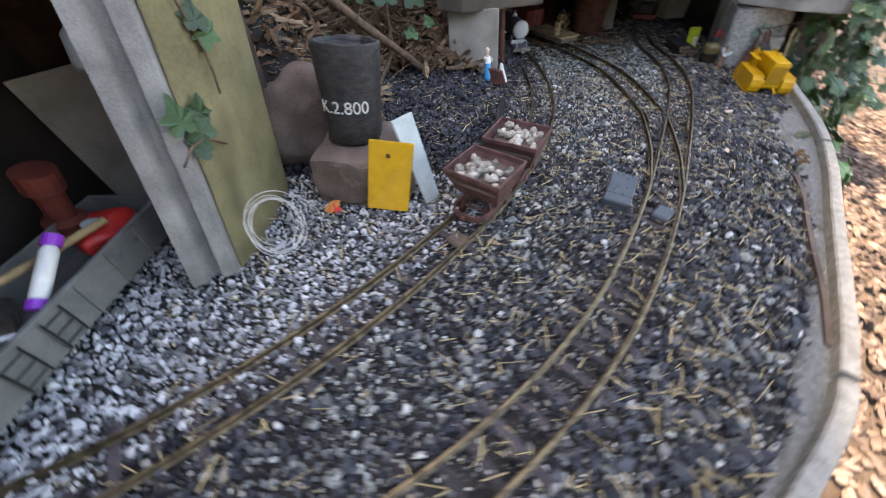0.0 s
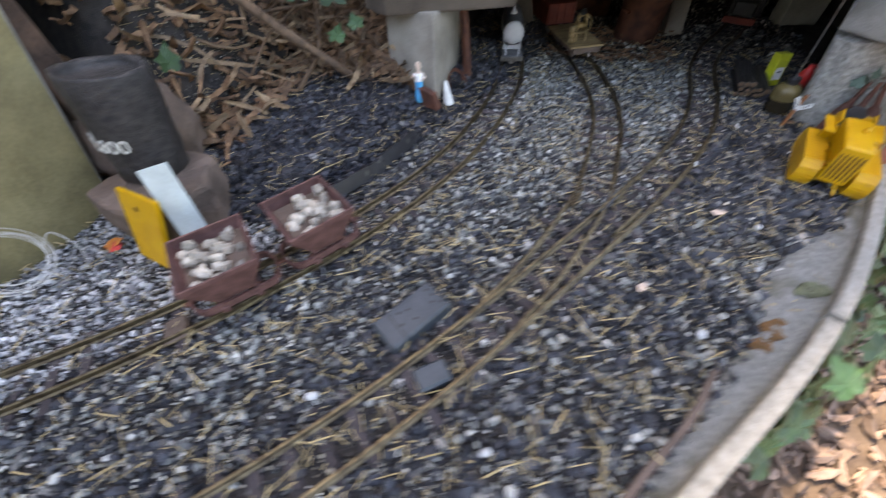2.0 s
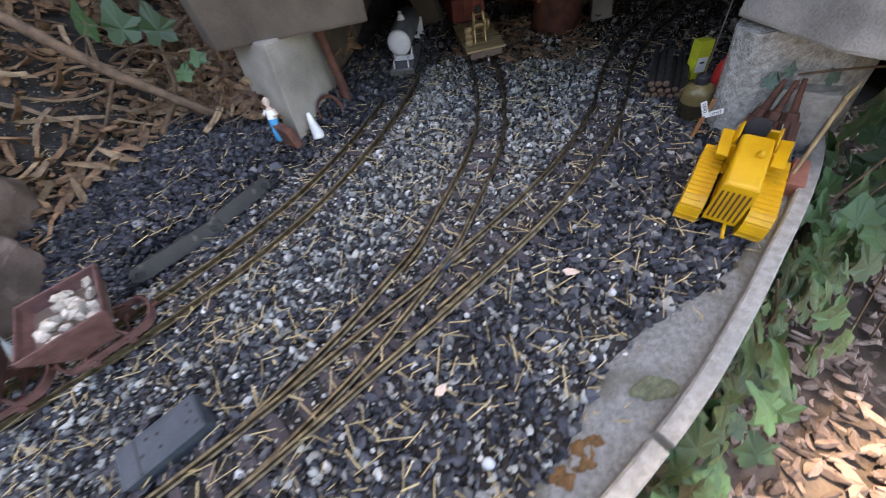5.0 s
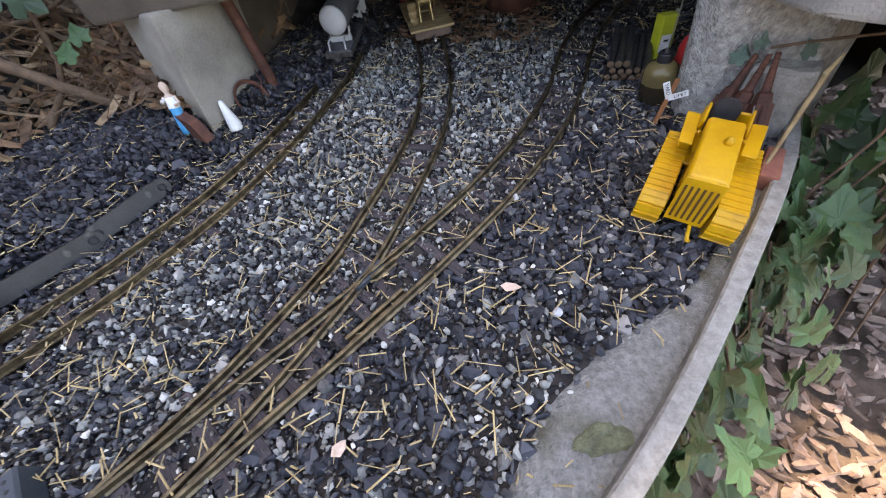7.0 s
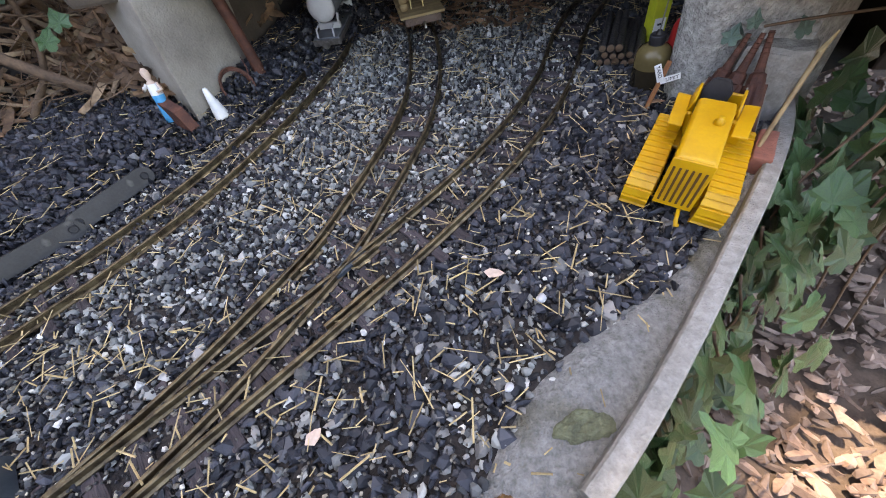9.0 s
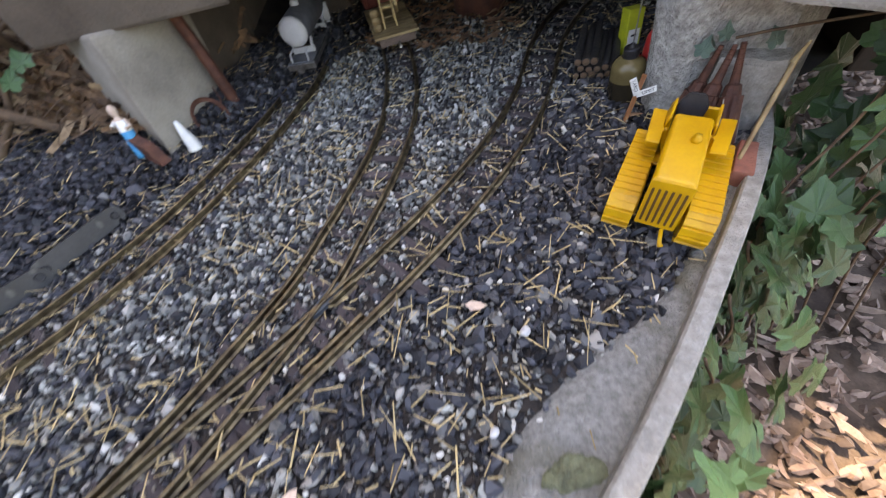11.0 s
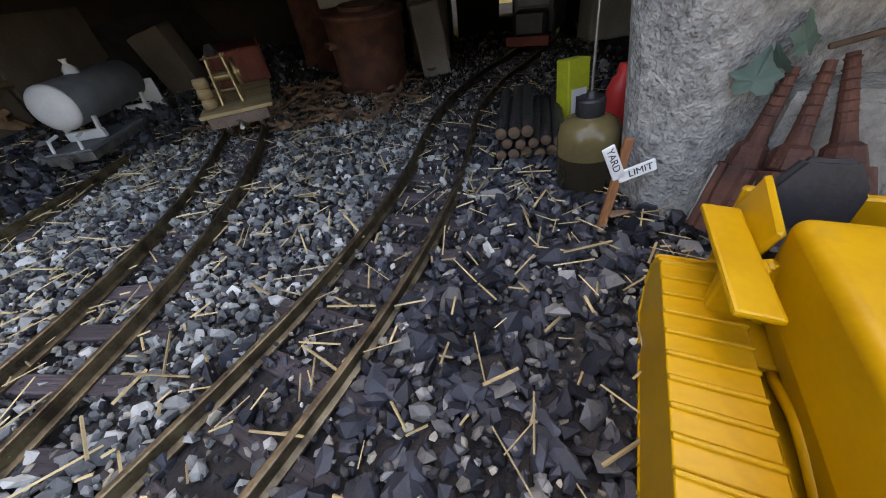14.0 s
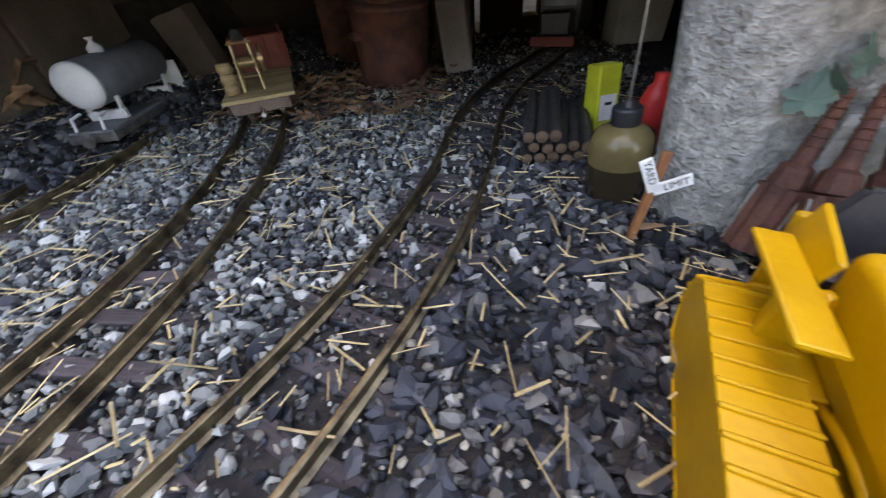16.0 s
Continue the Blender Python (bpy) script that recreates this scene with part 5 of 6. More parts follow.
# ---- crawler tractor ----
def tractor(m):
    tr = thing("crawler_tractor", m, "bright yellow model crawler tractor with a black seat", "tractor")
    L, W, H, TW = 0.132, 0.092, 0.037, 0.0245
    for s in (-1, 1):
        yc = s * (W / 2 - TW / 2)
        r = H / 2
        loop = []
        half = L / 2 - r
        for a in np.linspace(-90, 90, 11):
            loop.append((half + r * math.cos(radians(a)) * 0.9, r + r * math.sin(radians(a))))
        for a in np.linspace(90, 270, 11):
            loop.append((-half + r * math.cos(radians(a)) * 0.9, r + r * math.sin(radians(a))))
        tb_ = part("crawler", plate(loop, TW, pose(0, yc + TW / 2, 0, 90, 0, 0)), M_yellow, tr)
        lp = curve_points([(*p, 0) for p in loop + [loop[0]]], 0.0092)[:, :2]
        for p, q in zip(lp, lp[1:]):
            d = q - p
            if np.linalg.norm(d) < 1e-5:
                continue
            mid = (p + q) / 2
            dn = d / np.linalg.norm(d)
            out = np.array([dn[1], -dn[0]])
            ang = math.degrees(math.atan2(dn[1], dn[0]))
            pad = box((0.0086, TW + 0.001, 0.0022), (0, 0, 0), 0.0004)
            box((0.0014, TW + 0.001, 0.002), (0.0036, 0, -0.0016), 0.0003, bm=pad)
            ob = part("track_pad", pad, M_yellow, tb_)
            ob.matrix_basis = pose(mid[0] + out[0] * 0.001, yc, mid[1] + out[1] * 0.001, 0, -ang, 0)
        inner_y = yc - s * (TW / 2 + 0.001)
        part("side_frame", box((L * 0.72, 0.003, 0.014), (0, inner_y, 0.017), 0.001), M_yellow, tr)
    # bonnet with rounded top edges
    hw, h0, h1 = 0.0172, 0.034, 0.074
    rad = 0.0042
    arc = lambda cy, cz, a0, a1: [(cy + rad * math.cos(radians(a)), cz + rad * math.sin(radians(a))) for a in np.linspace(a0, a1, 6)]
    sec = [(-hw + 0.001, 0.046), (-hw + 0.004, h0), (hw - 0.004, h0), (hw - 0.001, 0.046), *arc(hw - rad, h1 - rad, 0, 90), *arc(-hw + rad, h1 - rad, 90, 180)]
    bn = bmesh.new()
    a_ = [[bn.verts.new((x, y * k, z if z < 0.047 else 0.047 + (z - 0.047) * k2)) for y, z in sec] for x, k, k2 in ((0.06, 0.95, 0.94), (0.0585, 0.985, 0.985), (0.056, 1, 1), (0.0, 1.0, 1.0), (-0.038, 1.0, 0.985), (-0.0405, 0.985, 0.97), (-0.0415, 0.95, 0.93))]
    for p, q in zip(a_, a_[1:]):
        for k in range(len(sec)):
            bn.faces.new((p[k], p[(k + 1) % len(sec)], q[(k + 1) % len(sec)], q[k]))
    bn.faces.new(a_[0][::-1])
    bn.faces.new(a_[-1])
    bo = part("bonnet", bn, M_yellow, tr, smooth=True)
    for f_ in bo.data.polygons:
        f_.use_smooth = len(f_.vertices) == 4 and abs(f_.center.y) > hw * 0.94 - rad and f_.center.z > h1 - rad * 1.5 - 0.002
    for s in (-1, 1):
        part("engine_pipe", tube([(0.035, s * 0.0115, 0.03), (0.01, s * 0.0135, 0.036), (-0.012, s * 0.0125, 0.029)], 0.0022, 8, step=0.006), M_yellow, tr, smooth=True)
        part("stay", box((0.004, 0.003, 0.026), (0.03, s * 0.0125, 0.034), 0.0008, (s * 14, 0, 0)), M_yellow, tr)
        part("cowl", box((0.005, 0.008, 0.03), (-0.034, s * 0.0172, 0.045), 0.0015, (s * -18, 0, 0)), M_yellow, tr)
    # Dark colour carries the shade of the open space below the bonnet.
    part("engine_block", roughen(cut(box((0.075, 0.016, 0.026), (0.006, 0, 0.026), 0.002), 2), 0.0012, 130), M_slot, tr, "dark brown engine block")
    gr = part("grille", box((0.0015, 0.035, 0.056), (0.0605, 0, 0.044), 0.0006), M_yellow, tr)
    # Dark strips on the closed grille, for the shade inside its slots.
    for k in range(6):
        part("slot", box((0.0012, 0.0022, 0.042), (0.0612, -0.0132 + 0.0053 * k, 0.042), 0.0003), M_slot, gr)
    part("exhaust", lathe([(0.0045, 0), (0.0045, 0.004), (0.003, 0.006), (0.003, 0.0075)], 14, pose(0.0, 0.006, 0.073)), M_yellow, tr, smooth=True)
    part("floor", box((0.055, 0.05, 0.004), (-0.04, 0, 0.03), 0.001), M_yellow, tr)
    for s in (-1, 1):
        part("fender", box((0.056, 0.0135, 0.0026), (-0.034, s * 0.0295, 0.0605), 0.0012, (s * 5, 2, -s * 3), 2), M_yellow, tr)
        part("armrest", box((0.03, 0.0028, 0.022), (-0.053, s * 0.0215, 0.062), 0.0012, (s * 10, 12, 0)), M_yellow, tr)
        part("lever", tube([(-0.044, s * 0.006 - 0.005, 0.05), (-0.047, s * 0.006 - 0.005, 0.066)], 0.0009, 6), M_black, tr)
    part("seat", box((0.022, 0.026, 0.012), (-0.056, -0.004, 0.05), 0.003, (0, 0, 0), 2), M_black, tr, "black seat cushion")
    bk = plate([(-0.012, 0), (0.012, 0), (0.0138, 0.016), (0.0072, 0.027), (-0.0072, 0.027), (-0.0138, 0.016)], 0.005)
    bmesh.ops.bevel(bk, geom=bk.edges[:], offset=0.0014, segments=2, affect="EDGES")
    bk.transform(pose(-0.066, -0.004, 0.054) @ pose(0, 0, 0, 78, 0, 90))
    part("backrest", bk, M_black, tr, "black seat back")
    part("rear_plate", box((0.004, 0.046, 0.052), (-0.0725, 0, 0.04), 0.001), M_yellow, tr)
    part("tow_hook", tube([(0.06, 0.008, 0.014), (0.07, 0.009, 0.012), (0.074, 0.011, 0.006), (0.07, 0.013, 0.003)], 0.002, 8), M_yellow, tr)
    for s in (-1, 1):
        part("strut", box((0.006, 0.012, 0.03), (-0.03, s * 0.027, 0.046), 0.001), M_yellow, tr)
    part("belly", box((0.1, 0.03, 0.016), (0, 0, 0.016), 0.002), M_yellow, tr)
    return tr


tractor(pose(0.2135, 0.046, 0.003, 0, 0, -110.0)).scale = (0.89, 0.89, 0.89)

# ---- jar, sign, logs, boxes by the pillar ----
jar = thing("oil_jar", pose(0.2, 0.231, -0.002, 0, -4, 0), "amber plastic oil jar, half full, with black cap and spout", "jar")
jb = part("jar_body", lathe([(0.02, 0), (0.0238, 0.0012), (0.0248, 0.004), (0.0252, 0.02), (0.0252, 0.034), (0.0252, 0.0345), (0.025, 0.048), (0.0243, 0.053), (0.0222, 0.0578), (0.018, 0.0615), (0.013, 0.0635), (0.0098, 0.0645), (0.0098, 0.068)], 40), M_jar, jar, "amber plastic, dark oil in the lower half", True)
jb.data.materials.append(M_oil)
for f_ in jb.data.polygons:
    f_.material_index = 1 if f_.center.z < 0.0342 else 0
    f_.use_smooth = len(f_.vertices) == 4
cp = part("cap", lathe([(0.0108, 0.065), (0.0112, 0.066), (0.0112, 0.0765), (0.0102, 0.078), (0.005, 0.0782), (0.0032, 0.083)], 28), M_black, jar, "black screw cap")
part("spout", tube([(0, 0, 0.08), (0.001, 0.001, 0.13), (0.003, 0.004, 0.228)], 0.001, 6), M_steel, jar)

jar.scale = (0.8, 0.8, 0.8)
sg = thing("yard_limit_sign", pose(0.197, 0.18, -0.004, -8, 9, 0), "wooden post with a white V-shaped sign board", "sign")
part("post", roughen(cut(box((0.0058, 0.0045, 0.066), (0, 0, 0.033), 0.0006), 1), 0.0004, 120), M_wood, sg)
for s, txt in ((-1, "YARD"), (1, "LIMIT")):
    mm = pose(0, -0.0031, 0.0405, 90, 0, 0) @ pose(0, 0, 0, 0, 0, 124 if s < 0 else 28)
    brd = part("arm", box((0.0245, 0.0085, 0.0014), (0.0115, 0, 0), 0.0006), M_white, sg, "white painted arm")
    brd.matrix_basis = mm
    writing("lettering", txt, 0.0066, pose(0.0135, 0, 0.0009, 0, 0, 180 if s < 0 else 0), M_ink, brd, 0.0001)

sg.scale = (0.84, 0.84, 0.84)
for i_, (a, b) in enumerate([(k % 5, k // 5) for k in range(13)]):
    lg = thing("log", pose(0.143 + 0.0105 * a + 0.005 * (b % 2), 0.277 + random.uniform(-0.003, 0.003), 0.005 + 0.0092 * b, -90, 0, -9 + random.uniform(-1.5, 1.5)), "dark-barked short log in a stack", "log", "stack of logs")
    rr_ = random.uniform(0.0044, 0.0054)
    part("bark", roughen(lathe([(rr_, 0), (rr_ * 1.02, 0.03), (rr_, 0.11)], 12), 0.0006, 150, i_), M_tar, lg)
    part("cut_end", lathe([(rr_ * 0.9, -0.0008), (rr_ * 0.5, -0.0011)], 12), M_vine, lg, "brown cut end")
yx = thing("lime_box", pose(0.216, 0.345, 0.0, -8, 0, 20), "lime-yellow cardboard box with a white label", "cardboard box")
part("carton", box((0.026, 0.024, 0.068), (0, 0, 0.034), 0.0012), M_lime, yx)
part("label", box((0.018, 0.0008, 0.026), (0, -0.0123, 0.026)), M_white, yx, "white label")
part("label_bar", box((0.008, 0.0006, 0.003), (0, -0.013, 0.03)), M_ink, yx)
yx.scale = (0.84, 0.84, 0.84)
rb = thing("red_bottle", pose(0.229, 0.272, 0.0), "red plastic bottle behind the oil jar", "bottle")
part("bottle_body", lathe([(0.01, 0), (0.012, 0.003), (0.012, 0.06), (0.009, 0.069), (0.0055, 0.072), (0.0055, 0.08)], 20), M_red, rb, smooth=True)
part("cable", tube([(0.005, -0.004, 0.078), (0.016, -0.014, 0.055), (0.016, -0.03, 0.03)], 0.0008, 5, step=0.005), M_red, rb)

rb.scale = (0.84, 0.84, 0.84)


def drill(a, b, c):
    """A rusty fluted shank from a to b, and a screw from b to c."""
    a, b, c = Vector(a), Vector(b), Vector(c)
    up = (b - a).normalized()
    d = thing("rock_drill", Matrix.Translation(a) @ up.to_track_quat("Z", "Y").to_matrix().to_4x4(), "rust-brown fluted iron drill leaning on the pillar", "drill", "drills against the pillar")
    ln = (b - a).length
    bm = bmesh.new()
    n = 24
    rings = []
    for z in np.linspace(0, ln, 6):
        rings.append([bm.verts.new(((0.0102 - 0.0014 * (i % 4 == 0)) * math.cos(2 * math.pi * i / n), (0.0102 - 0.0014 * (i % 4 == 0)) * math.sin(2 * math.pi * i / n), z)) for i in range(n)])
    for p, q in zip(rings, rings[1:]):
        for i in range(n):
            bm.faces.new((p[i], p[(i + 1) % n], q[(i + 1) % n], q[i]))
    bm.faces.new(rings[0][::-1])
    bm.faces.new(rings[-1])
    part("fluted_shank", roughen(bm, 0.0006, 120), M_ironrust, d)
    for k in range(3):
        a0 = 2 * math.pi * k / 3 - 1.5
        part("strip", box((0.0012, 0.0016, ln * 0.9), (0.0103 * math.cos(a0), 0.0103 * math.sin(a0), ln / 2), 0.0004), M_conc, d, "pale worn strip")
    loc = d.matrix_basis.inverted() @ c
    tip_dir = (loc - Vector((0, 0, ln))).normalized()
    tl_ = (loc - Vector((0, 0, ln))).length
    mm = Matrix.Translation((0, 0, ln)) @ tip_dir.to_track_quat("Z", "Y").to_matrix().to_4x4()
    part("collar", lathe([(0.007, 0), (0.0082, 0.001), (0.0068, 0.01), (0.0045, 0.012)], 10, mm), M_ironrust, d)
    sp = lathe([(0.0045, 0.011), (0.0038, 0.018), (0.0032, tl_ * 0.6), (0.0022, tl_)], 14, mm)
    for z in np.arange(0.02, tl_ - 0.002, 0.0042):
        rr_ = 0.0048 - 0.0019 * z / tl_
        lathe([(rr_ * 0.6, z - 0.0012), (rr_, z), (rr_ * 0.6, z + 0.0012)], 14, mm, sp)
    part("screw", sp, M_ironrust, d)


drill((0.244, 0.1585, 0.008), (0.2535, 0.166, 0.04), (0.262, 0.173, 0.083))
drill((0.258, 0.138, 0.008), (0.263, 0.1525, 0.043), (0.272, 0.169, 0.085))
drill((0.28, 0.118, 0.008), (0.2785, 0.145, 0.046), (0.277, 0.167, 0.088))
tbk = prism("terracotta_block", [(0.272, 0.066), (0.288, 0.061), (0.305, 0.107), (0.29, 0.112)], 0.0, 0.02, M_terra, "small terracotta brick on the wall's edge", "brick", rough=0.0008, bevel=0.002)
br_ = thing("dry_twig", Matrix(), "broken tan twig leaning on the terracotta brick", "twig")
part("stem", tube([(0.279, 0.078, 0.012), (0.292, 0.104, 0.048), (0.306, 0.132, 0.088)], 0.0019, 8, step=0.008, taper=1.2), M_deck, br_, smooth=True)
part("split_end", tube([(0.304, 0.13, 0.085), (0.311, 0.136, 0.1)], 0.0026, 6, taper=0.4), M_straw, br_)

# ---- stones, leaves lying on the bed and the apron ----
for x, y, w_, l_, a_, mm_, lb in ((-0.054, -0.246, 0.009, 0.016, 60, M_skin, "pale pinkish leaf on the gravel"), (0.05, -0.092, 0.008, 0.02, 0, M_skin, "pale pinkish leaf on the gravel"), (0.205, 0.18, 0.004, 0.02, -10, M_dryleaf, "tan dry leaf lying on the gravel")):
    lf = thing("fallen_leaf", pose(x, y, 0.006, 8, -6, a_), lb, "leaf", "single fallen leaves")
    part("blade", roughen(plate([(-l_ / 2, 0), (-l_ * 0.2, -w_ / 2), (l_ * 0.25, -w_ * 0.4), (l_ / 2, 0), (l_ * 0.25, w_ * 0.4), (-l_ * 0.2, w_ / 2)], 0.0006), 0.002, 90, x), mm_, lf)
mosspatch = thing("moss_cushion", pose(0.126, -0.2, 0.003, 0, 0, 20), "grey-green cushion of moss on the apron", "moss")
mb = bmesh.new()
bmesh.ops.create_icosphere(mb, subdivisions=4, radius=1)
bmesh.ops.scale(mb, vec=(0.02, 0.009, 0.004), verts=mb.verts)
M_mossg = mat("moss", (0.16, 0.17, 0.1), (0.08, 0.085, 0.05), 0.95, scale=150, fine=900, bump=1.0)
part("tuft", roughen(roughen(mb, 0.003, 100), 0.0015, 500), M_mossg, mosspatch)

for x_, y_, s_ in ((0.071, -0.268, 1.0), (0.08, -0.256, 0.7), (0.058, -0.287, 0.8)):
    rm_ = thing("rusty_moss", pose(x_, y_, 0.0, 0, 0, 50), "rust-brown tuft of dry moss on the apron", "moss", "moss tufts on the apron")
    mb = bmesh.new()
    bmesh.ops.create_icosphere(mb, subdivisions=4, radius=1)
    bmesh.ops.scale(mb, vec=(0.014 * s_, 0.009 * s_, 0.0035), verts=mb.verts)
    part("tuft", roughen(roughen(mb, 0.005, 90, x_ * 90), 0.002, 450), M_rustmoss, rm_)

lf = thing("fallen_leaf", pose(-0.735, -0.358, 0.008, 20, -14, 30), "bright orange fallen leaf beside the stone", "leaf", "single fallen leaves")
part("blade", roughen(plate([(-0.014, 0), (-0.006, -0.008), (0.008, -0.006), (0.016, 0.002), (0.006, 0.007), (-0.005, 0.006)], 0.0006), 0.003, 90), M_orange, lf)
part("blade", roughen(plate([(-0.01, -0.004), (-0.002, -0.012), (0.009, -0.009), (0.008, 0.0)], 0.0006, pose(0, -0.004, 0.003, 30, 10, 60)), 0.003, 80), M_red, lf, "red withered lobe")
pd_ = thing("flat_stone", pose(-0.551, -0.438, 0.0, 0, 3, 44), "flat grey-brown stone lying between the siding rails", "stone")
part("slab", roughen(cut(box((0.026, 0.03, 0.01), bevel=0.003), 2), 0.002, 60), M_stone, pd_)
strip_ = curve_points([(-0.19, -0.622), (-0.13, -0.542), (-0.068, -0.447), (-0.02, -0.382), (0.008, -0.328)], 0.012)
eb, ob_, ib_ = bmesh.new(), sides(strip_, -0.0028), sides(strip_, 0.0028)
er = [[eb.verts.new((*p, z + 0.0008 * math.sin(70 * p[0]))) for p, z in ((o, -0.012), (o, 0.0055), (i, 0.0055), (i, -0.012))] for o, i in zip(ob_, ib_)]
for a, b in zip(er, er[1:]):
    for k in range(4):
        eb.faces.new((a[k], a[(k + 1) % 4], b[(k + 1) % 4], b[k]))
eb.faces.new(er[0][::-1])
eb.faces.new(er[-1])
es = thing("edging_strip", Matrix(), "reddish-brown rusty strip edging the gravel along the apron", "edging strip")
part("strip", eb, M_stone, es)
for x_, y_, r_ in ((0.092, -0.11, 0.006), (0.0, -0.292, 0.0065), (0.075, -0.185, 0.005), (-0.19, -0.46, 0.006), (-0.36, -0.46, 0.0065)):
    ws = thing("white_pebble", pose(x_, y_, 0.006, 20, 30, x_ * 900), "single white pebble lying on the dark gravel", "pebble", "white pebbles")
    wb_ = bmesh.new()
    bmesh.ops.create_icosphere(wb_, subdivisions=2, radius=r_ * 0.8)
    bmesh.ops.scale(wb_, vec=(1.2, 0.85, 0.7), verts=wb_.verts)
    part("stone", roughen(wb_, 0.0012, 150, x_ * 50), M_tankend, ws, smooth=True)

# ---- ivy, branches ----
HALF = [(0.0, -0.34), (0.2, -0.5), (0.44, -0.46), (0.52, -0.24), (0.5, -0.1), (0.7, 0.08), (0.52, 0.17), (0.34, 0.3), (0.22, 0.52), (0.1, 0.72)]
OUT = HALF + [(0.0, 0.86)] + [(-x, y) for x, y in HALF[:0:-1]]


def leaf_mesh(name, k, material):
    bm = bmesh.new()
    r = random.Random(k)
    c = bm.verts.new((0, -0.1, -0.05))
    rim = [bm.verts.new((x * r.uniform(0.88, 1.12), y * r.uniform(0.92, 1.08), -0.22 * abs(x) ** 1.5 - 0.14 * max(y, 0) ** 2 + r.uniform(-0.05, 0.05))) for x, y in OUT]
    for i in range(len(rim)):
        bm.faces.new((c, rim[i], rim[(i + 1) % len(rim)]))
    me = bpy.data.meshes.new(name)
    bm.to_mesh(me)
    bm.free()
    me.materials.append(material)
    return me


LEAF = [leaf_mesh("leaf", k, M_ivy) for k in range(5)]
GREY_LEAF = [leaf_mesh("grey_leaf", k, M_greyivy) for k in range(5)]


def ivy(name, label, stems, spots, leaves=None):
    """A climber: vine stems, and leaves at (place, size, turn)."""
    iv = thing(name, Matrix(), label, "ivy")
    for s in stems:
        part("stem", tube(s, 0.0013, 6, step=0.02), M_vine, iv, smooth=True)
    for i, (p, sz, rot) in enumerate(spots):
        ob = new("leaf", (leaves or LEAF)[i % 5])
        ob.parent = iv
        ob.matrix_basis = pose(*p, *rot) @ Matrix.Scale(sz, 4)
    return iv


ri = random.Random(17)
spots, stems = [], []
edge = sides(CAPL, -0.02)
i0, i1 = cap_index(0.03, -0.33), len(CAPL) - 1
for k in range(330):
    i = int(i0 + (i1 - i0) * ri.random() ** 0.8)
    u = (i - i0) / (i1 - i0)
    o_ = ri.uniform(0.0, 0.03 + 0.09 * u) * ri.uniform(0.4, 1)
    z_ = -0.015 - ri.random() ** 1.1 * 0.2 + 0.02 * u
    pt = sides(CAPL, -0.016 - o_)[i]
    spots.append(((pt[0], pt[1], z_), ri.uniform(0.017, 0.036), (ri.uniform(30, 75), ri.uniform(-25, 25), ri.uniform(10, 80))))
for k in range(9):
    i = int(i0 + (i1 - i0) * (0.1 + 0.1 * k))
    a, b = sides(CAPL, -0.012)[i], sides(CAPL, -0.05)[min(i + 15, i1)]
    stems.append([(a[0], a[1], -0.25), (b[0], b[1], -0.12), (a[0] + 0.02, a[1] + 0.03, -0.01)])
ivy("ivy_on_wall", "dark green ivy hanging over the outer wall", stems, spots)
spots, stems = [], []
for k in range(210):
    spots.append(((ri.uniform(0.345, 0.55), ri.uniform(0.02, 0.2), ri.uniform(-0.12, 0.2)), ri.uniform(0.02, 0.042), (ri.uniform(35, 90), ri.uniform(-25, 25), ri.uniform(-40, 40))))
for k in range(6):
    x0 = 0.34 + 0.025 * k
    stems.append([(x0, 0.14, 0.2), (x0 + 0.02, 0.1, 0.08), (x0 - 0.01, 0.07, -0.05), (x0 + 0.02, 0.03, -0.22)])
ivy("ivy_by_pillar", "green ivy trailing down beside the concrete pillar", stems, spots)
ivy("ivy_on_pillar", "grey-green ivy leaves lying on the pillar face", [[(0.36, 0.145, 0.115), (0.302, 0.166, 0.098), (0.27, 0.171, 0.09)]], [((0.2475, 0.173, 0.08), 0.0145, (75, 0, -40)), ((0.262, 0.173, 0.094), 0.0135, (70, 10, 20)), ((0.301, 0.165, 0.09), 0.015, (65, -15, 30)), ((0.2545, 0.1725, 0.0865), 0.011, (60, 0, 95))], GREY_LEAF)
pf = lambda u, z, o=0.01: (B_[0] + (C_[0] - B_[0]) * u + o, B_[1] + (C_[1] - B_[1]) * u - o * 0.3, z)
ivy("ivy_on_block", "small green ivy sprig on the mossy block", [[pf(0.05, 0.15), pf(0.25, 0.16), pf(0.5, 0.13, 0.004)], [pf(0.6, 0.3, 0.004), pf(0.68, 0.22, 0.006), pf(0.62, 0.18)]],
    [(pf(0.2, 0.185), 0.028, (80, 10, 70)), (pf(0.3, 0.165), 0.026, (70, -20, 60)), (pf(0.38, 0.18), 0.022, (85, 30, 70)), (pf(0.25, 0.15), 0.02, (60, -30, 80)), (pf(0.75, 0.235), 0.03, (80, -10, 80)), (pf(0.7, 0.25), 0.024, (70, 20, 60))])
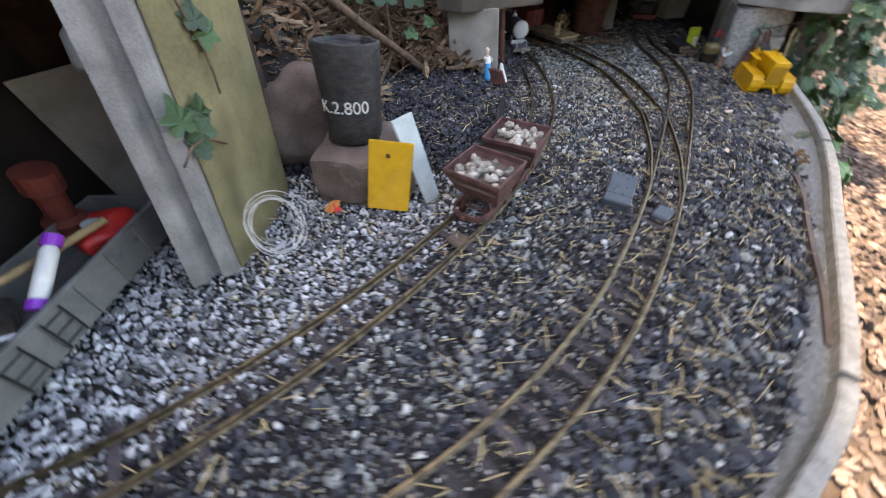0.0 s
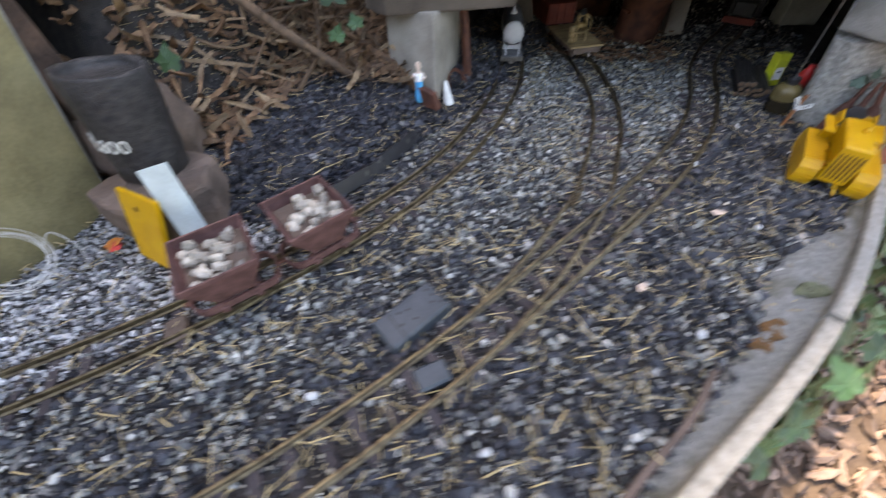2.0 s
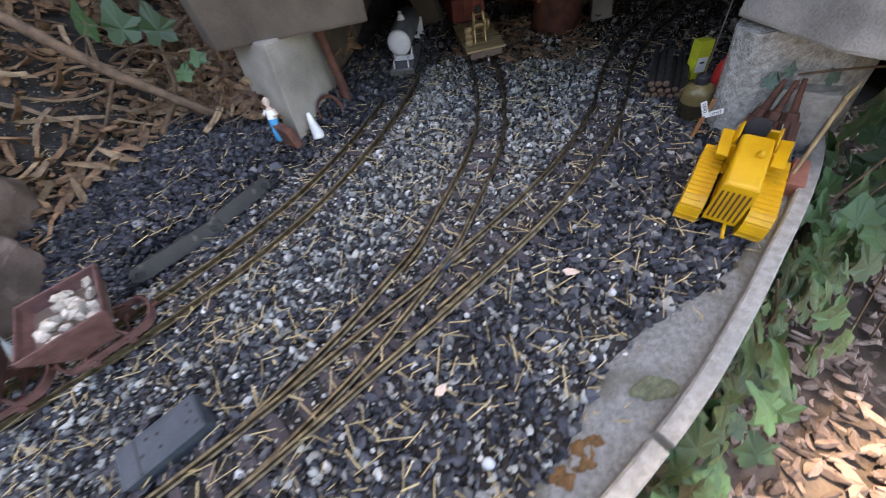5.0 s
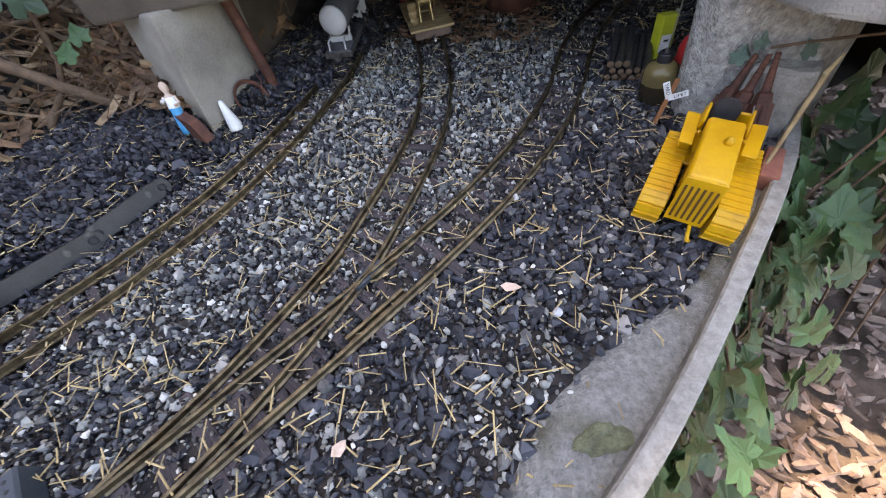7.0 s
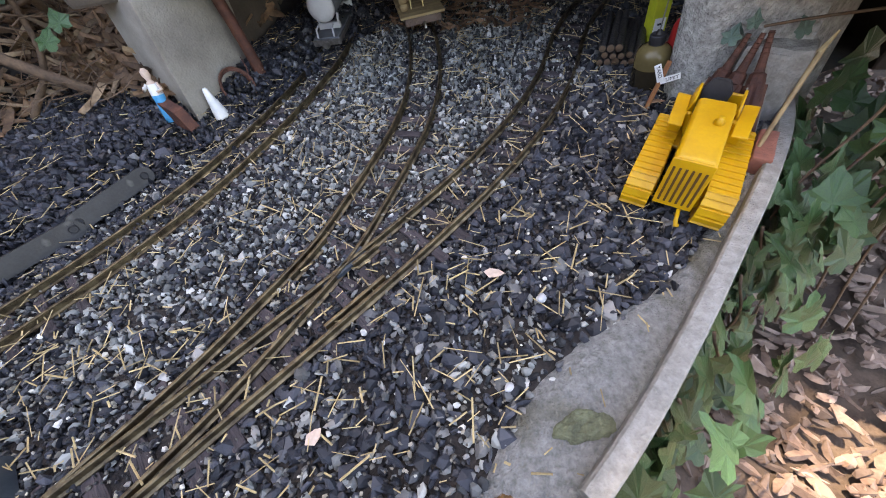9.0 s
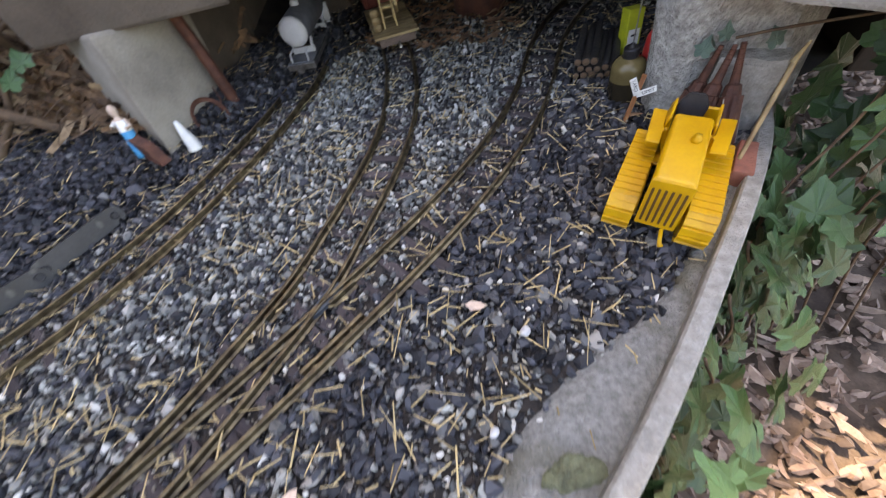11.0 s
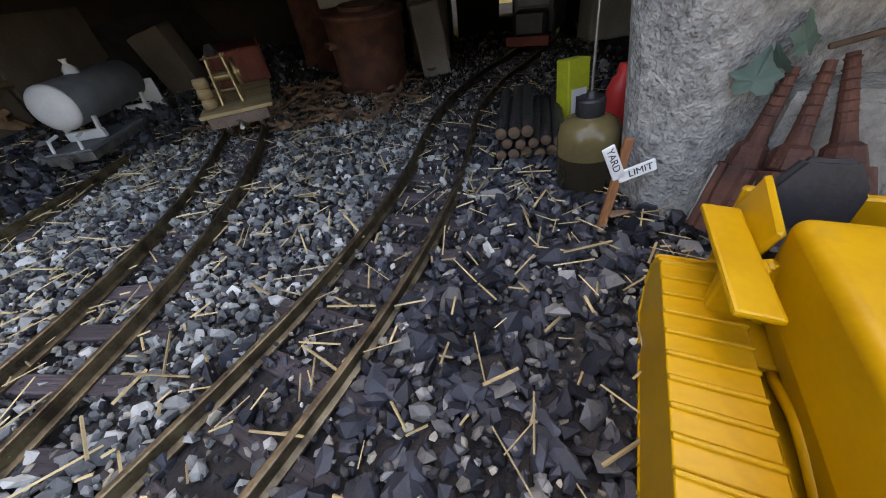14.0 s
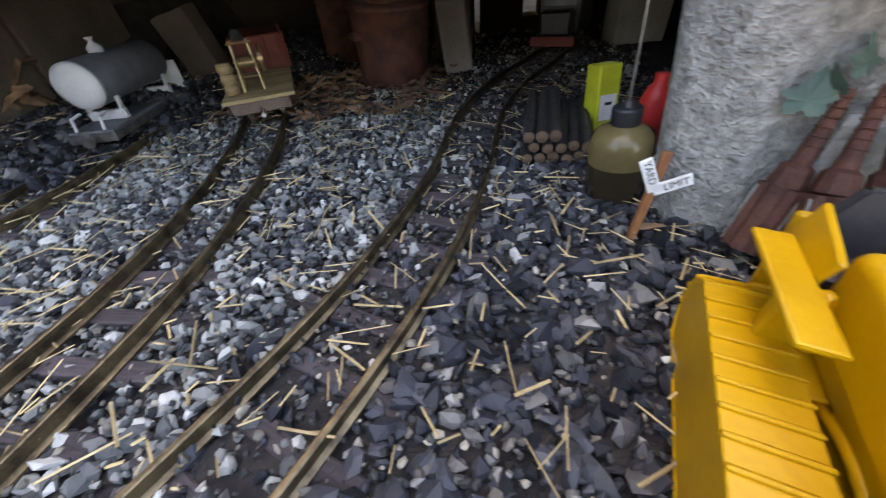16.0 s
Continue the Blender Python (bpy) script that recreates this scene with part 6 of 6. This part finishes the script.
ivy("ivy_on_bank", "few ivy leaves among the branches on the bank", [[(-0.6, 0.25, 0.12), (-0.64, 0.15, 0.14), (-0.7, 0.1, 0.18)]], [((-0.61, 0.12, 0.12), 0.028, (40, 10, 10)), ((-0.57, 0.13, 0.14), 0.024, (50, -10, 40)), ((-0.66, 0.11, 0.2), 0.05, (70, 0, 20)), ((-0.72, 0.1, 0.21), 0.05, (75, 12, -10)), ((-0.6, 0.12, 0.19), 0.045, (75, 0, 25)), ((-0.74, -0.13, 0.16), 0.03, (60, 0, 20))])

for nm, pts, r_ in (("branch", [(-0.88, 0.05, 0.3), (-0.72, 0.07, 0.16), (-0.62, 0.1, 0.075), (-0.575, 0.125, 0.03)], 0.01), ("branch", [(-0.8, 0.3, 0.02), (-0.74, 0.22, 0.16), (-0.7, 0.18, 0.3)], 0.009), ("branch", [(-0.6, 0.3, 0.04), (-0.63, 0.25, 0.18), (-0.62, 0.22, 0.32)], 0.007), ("root", [(-0.69, 0.06, 0.035), (-0.66, 0.12, 0.09), (-0.665, 0.16, 0.17)], 0.005), ("root", [(-0.93, 0.1, 0.06), (-0.82, 0.16, 0.13), (-0.7, 0.2, 0.15), (-0.58, 0.24, 0.2)], 0.004), ("root", [(-0.78, 0.0, 0.035), (-0.74, 0.08, 0.12), (-0.69, 0.13, 0.16)], 0.003), ("branch", [(-0.86, 0.2, 0.05), (-0.9, 0.12, 0.2), (-0.96, 0.1, 0.34)], 0.012)):
    bt = thing(nm, Matrix(), "bare brown branch rising from the earth bank", "branch", "branches on the bank")
    part("wood", roughen(tube(pts, r_, 9, step=0.012, taper=0.75), 0.002, 50, r_ * 900), M_vine, bt, smooth=True)
    v0, v1 = Vector(pts[1]), Vector(pts[-1])
    for k in range(3):
        p0 = v0.lerp(v1, 0.2 + 0.25 * k)
        part("twig", tube([p0, p0 + Vector((ri.uniform(-0.05, 0.05), ri.uniform(-0.05, 0.02), ri.uniform(0.0, 0.05))), p0 + Vector((ri.uniform(-0.1, 0.1), ri.uniform(-0.08, 0.03), ri.uniform(0.0, 0.08)))], 0.0013, 5, step=0.015, taper=0.5), M_vine, bt)
S3 = np.stack([np.random.default_rng(5).uniform(-0.95, -0.5, 130), np.random.default_rng(6).uniform(0.05, 0.3, 130)], 1)
slivers("dry_stalks", S3, lambda x, y: mound(x, y) + 0.03, (0.05, 0.13), (0.0012, 0.0026), M_vine, "long dry stalks tangled over the bank", "dry stalks", 46, tilt=50, curl=0.12)
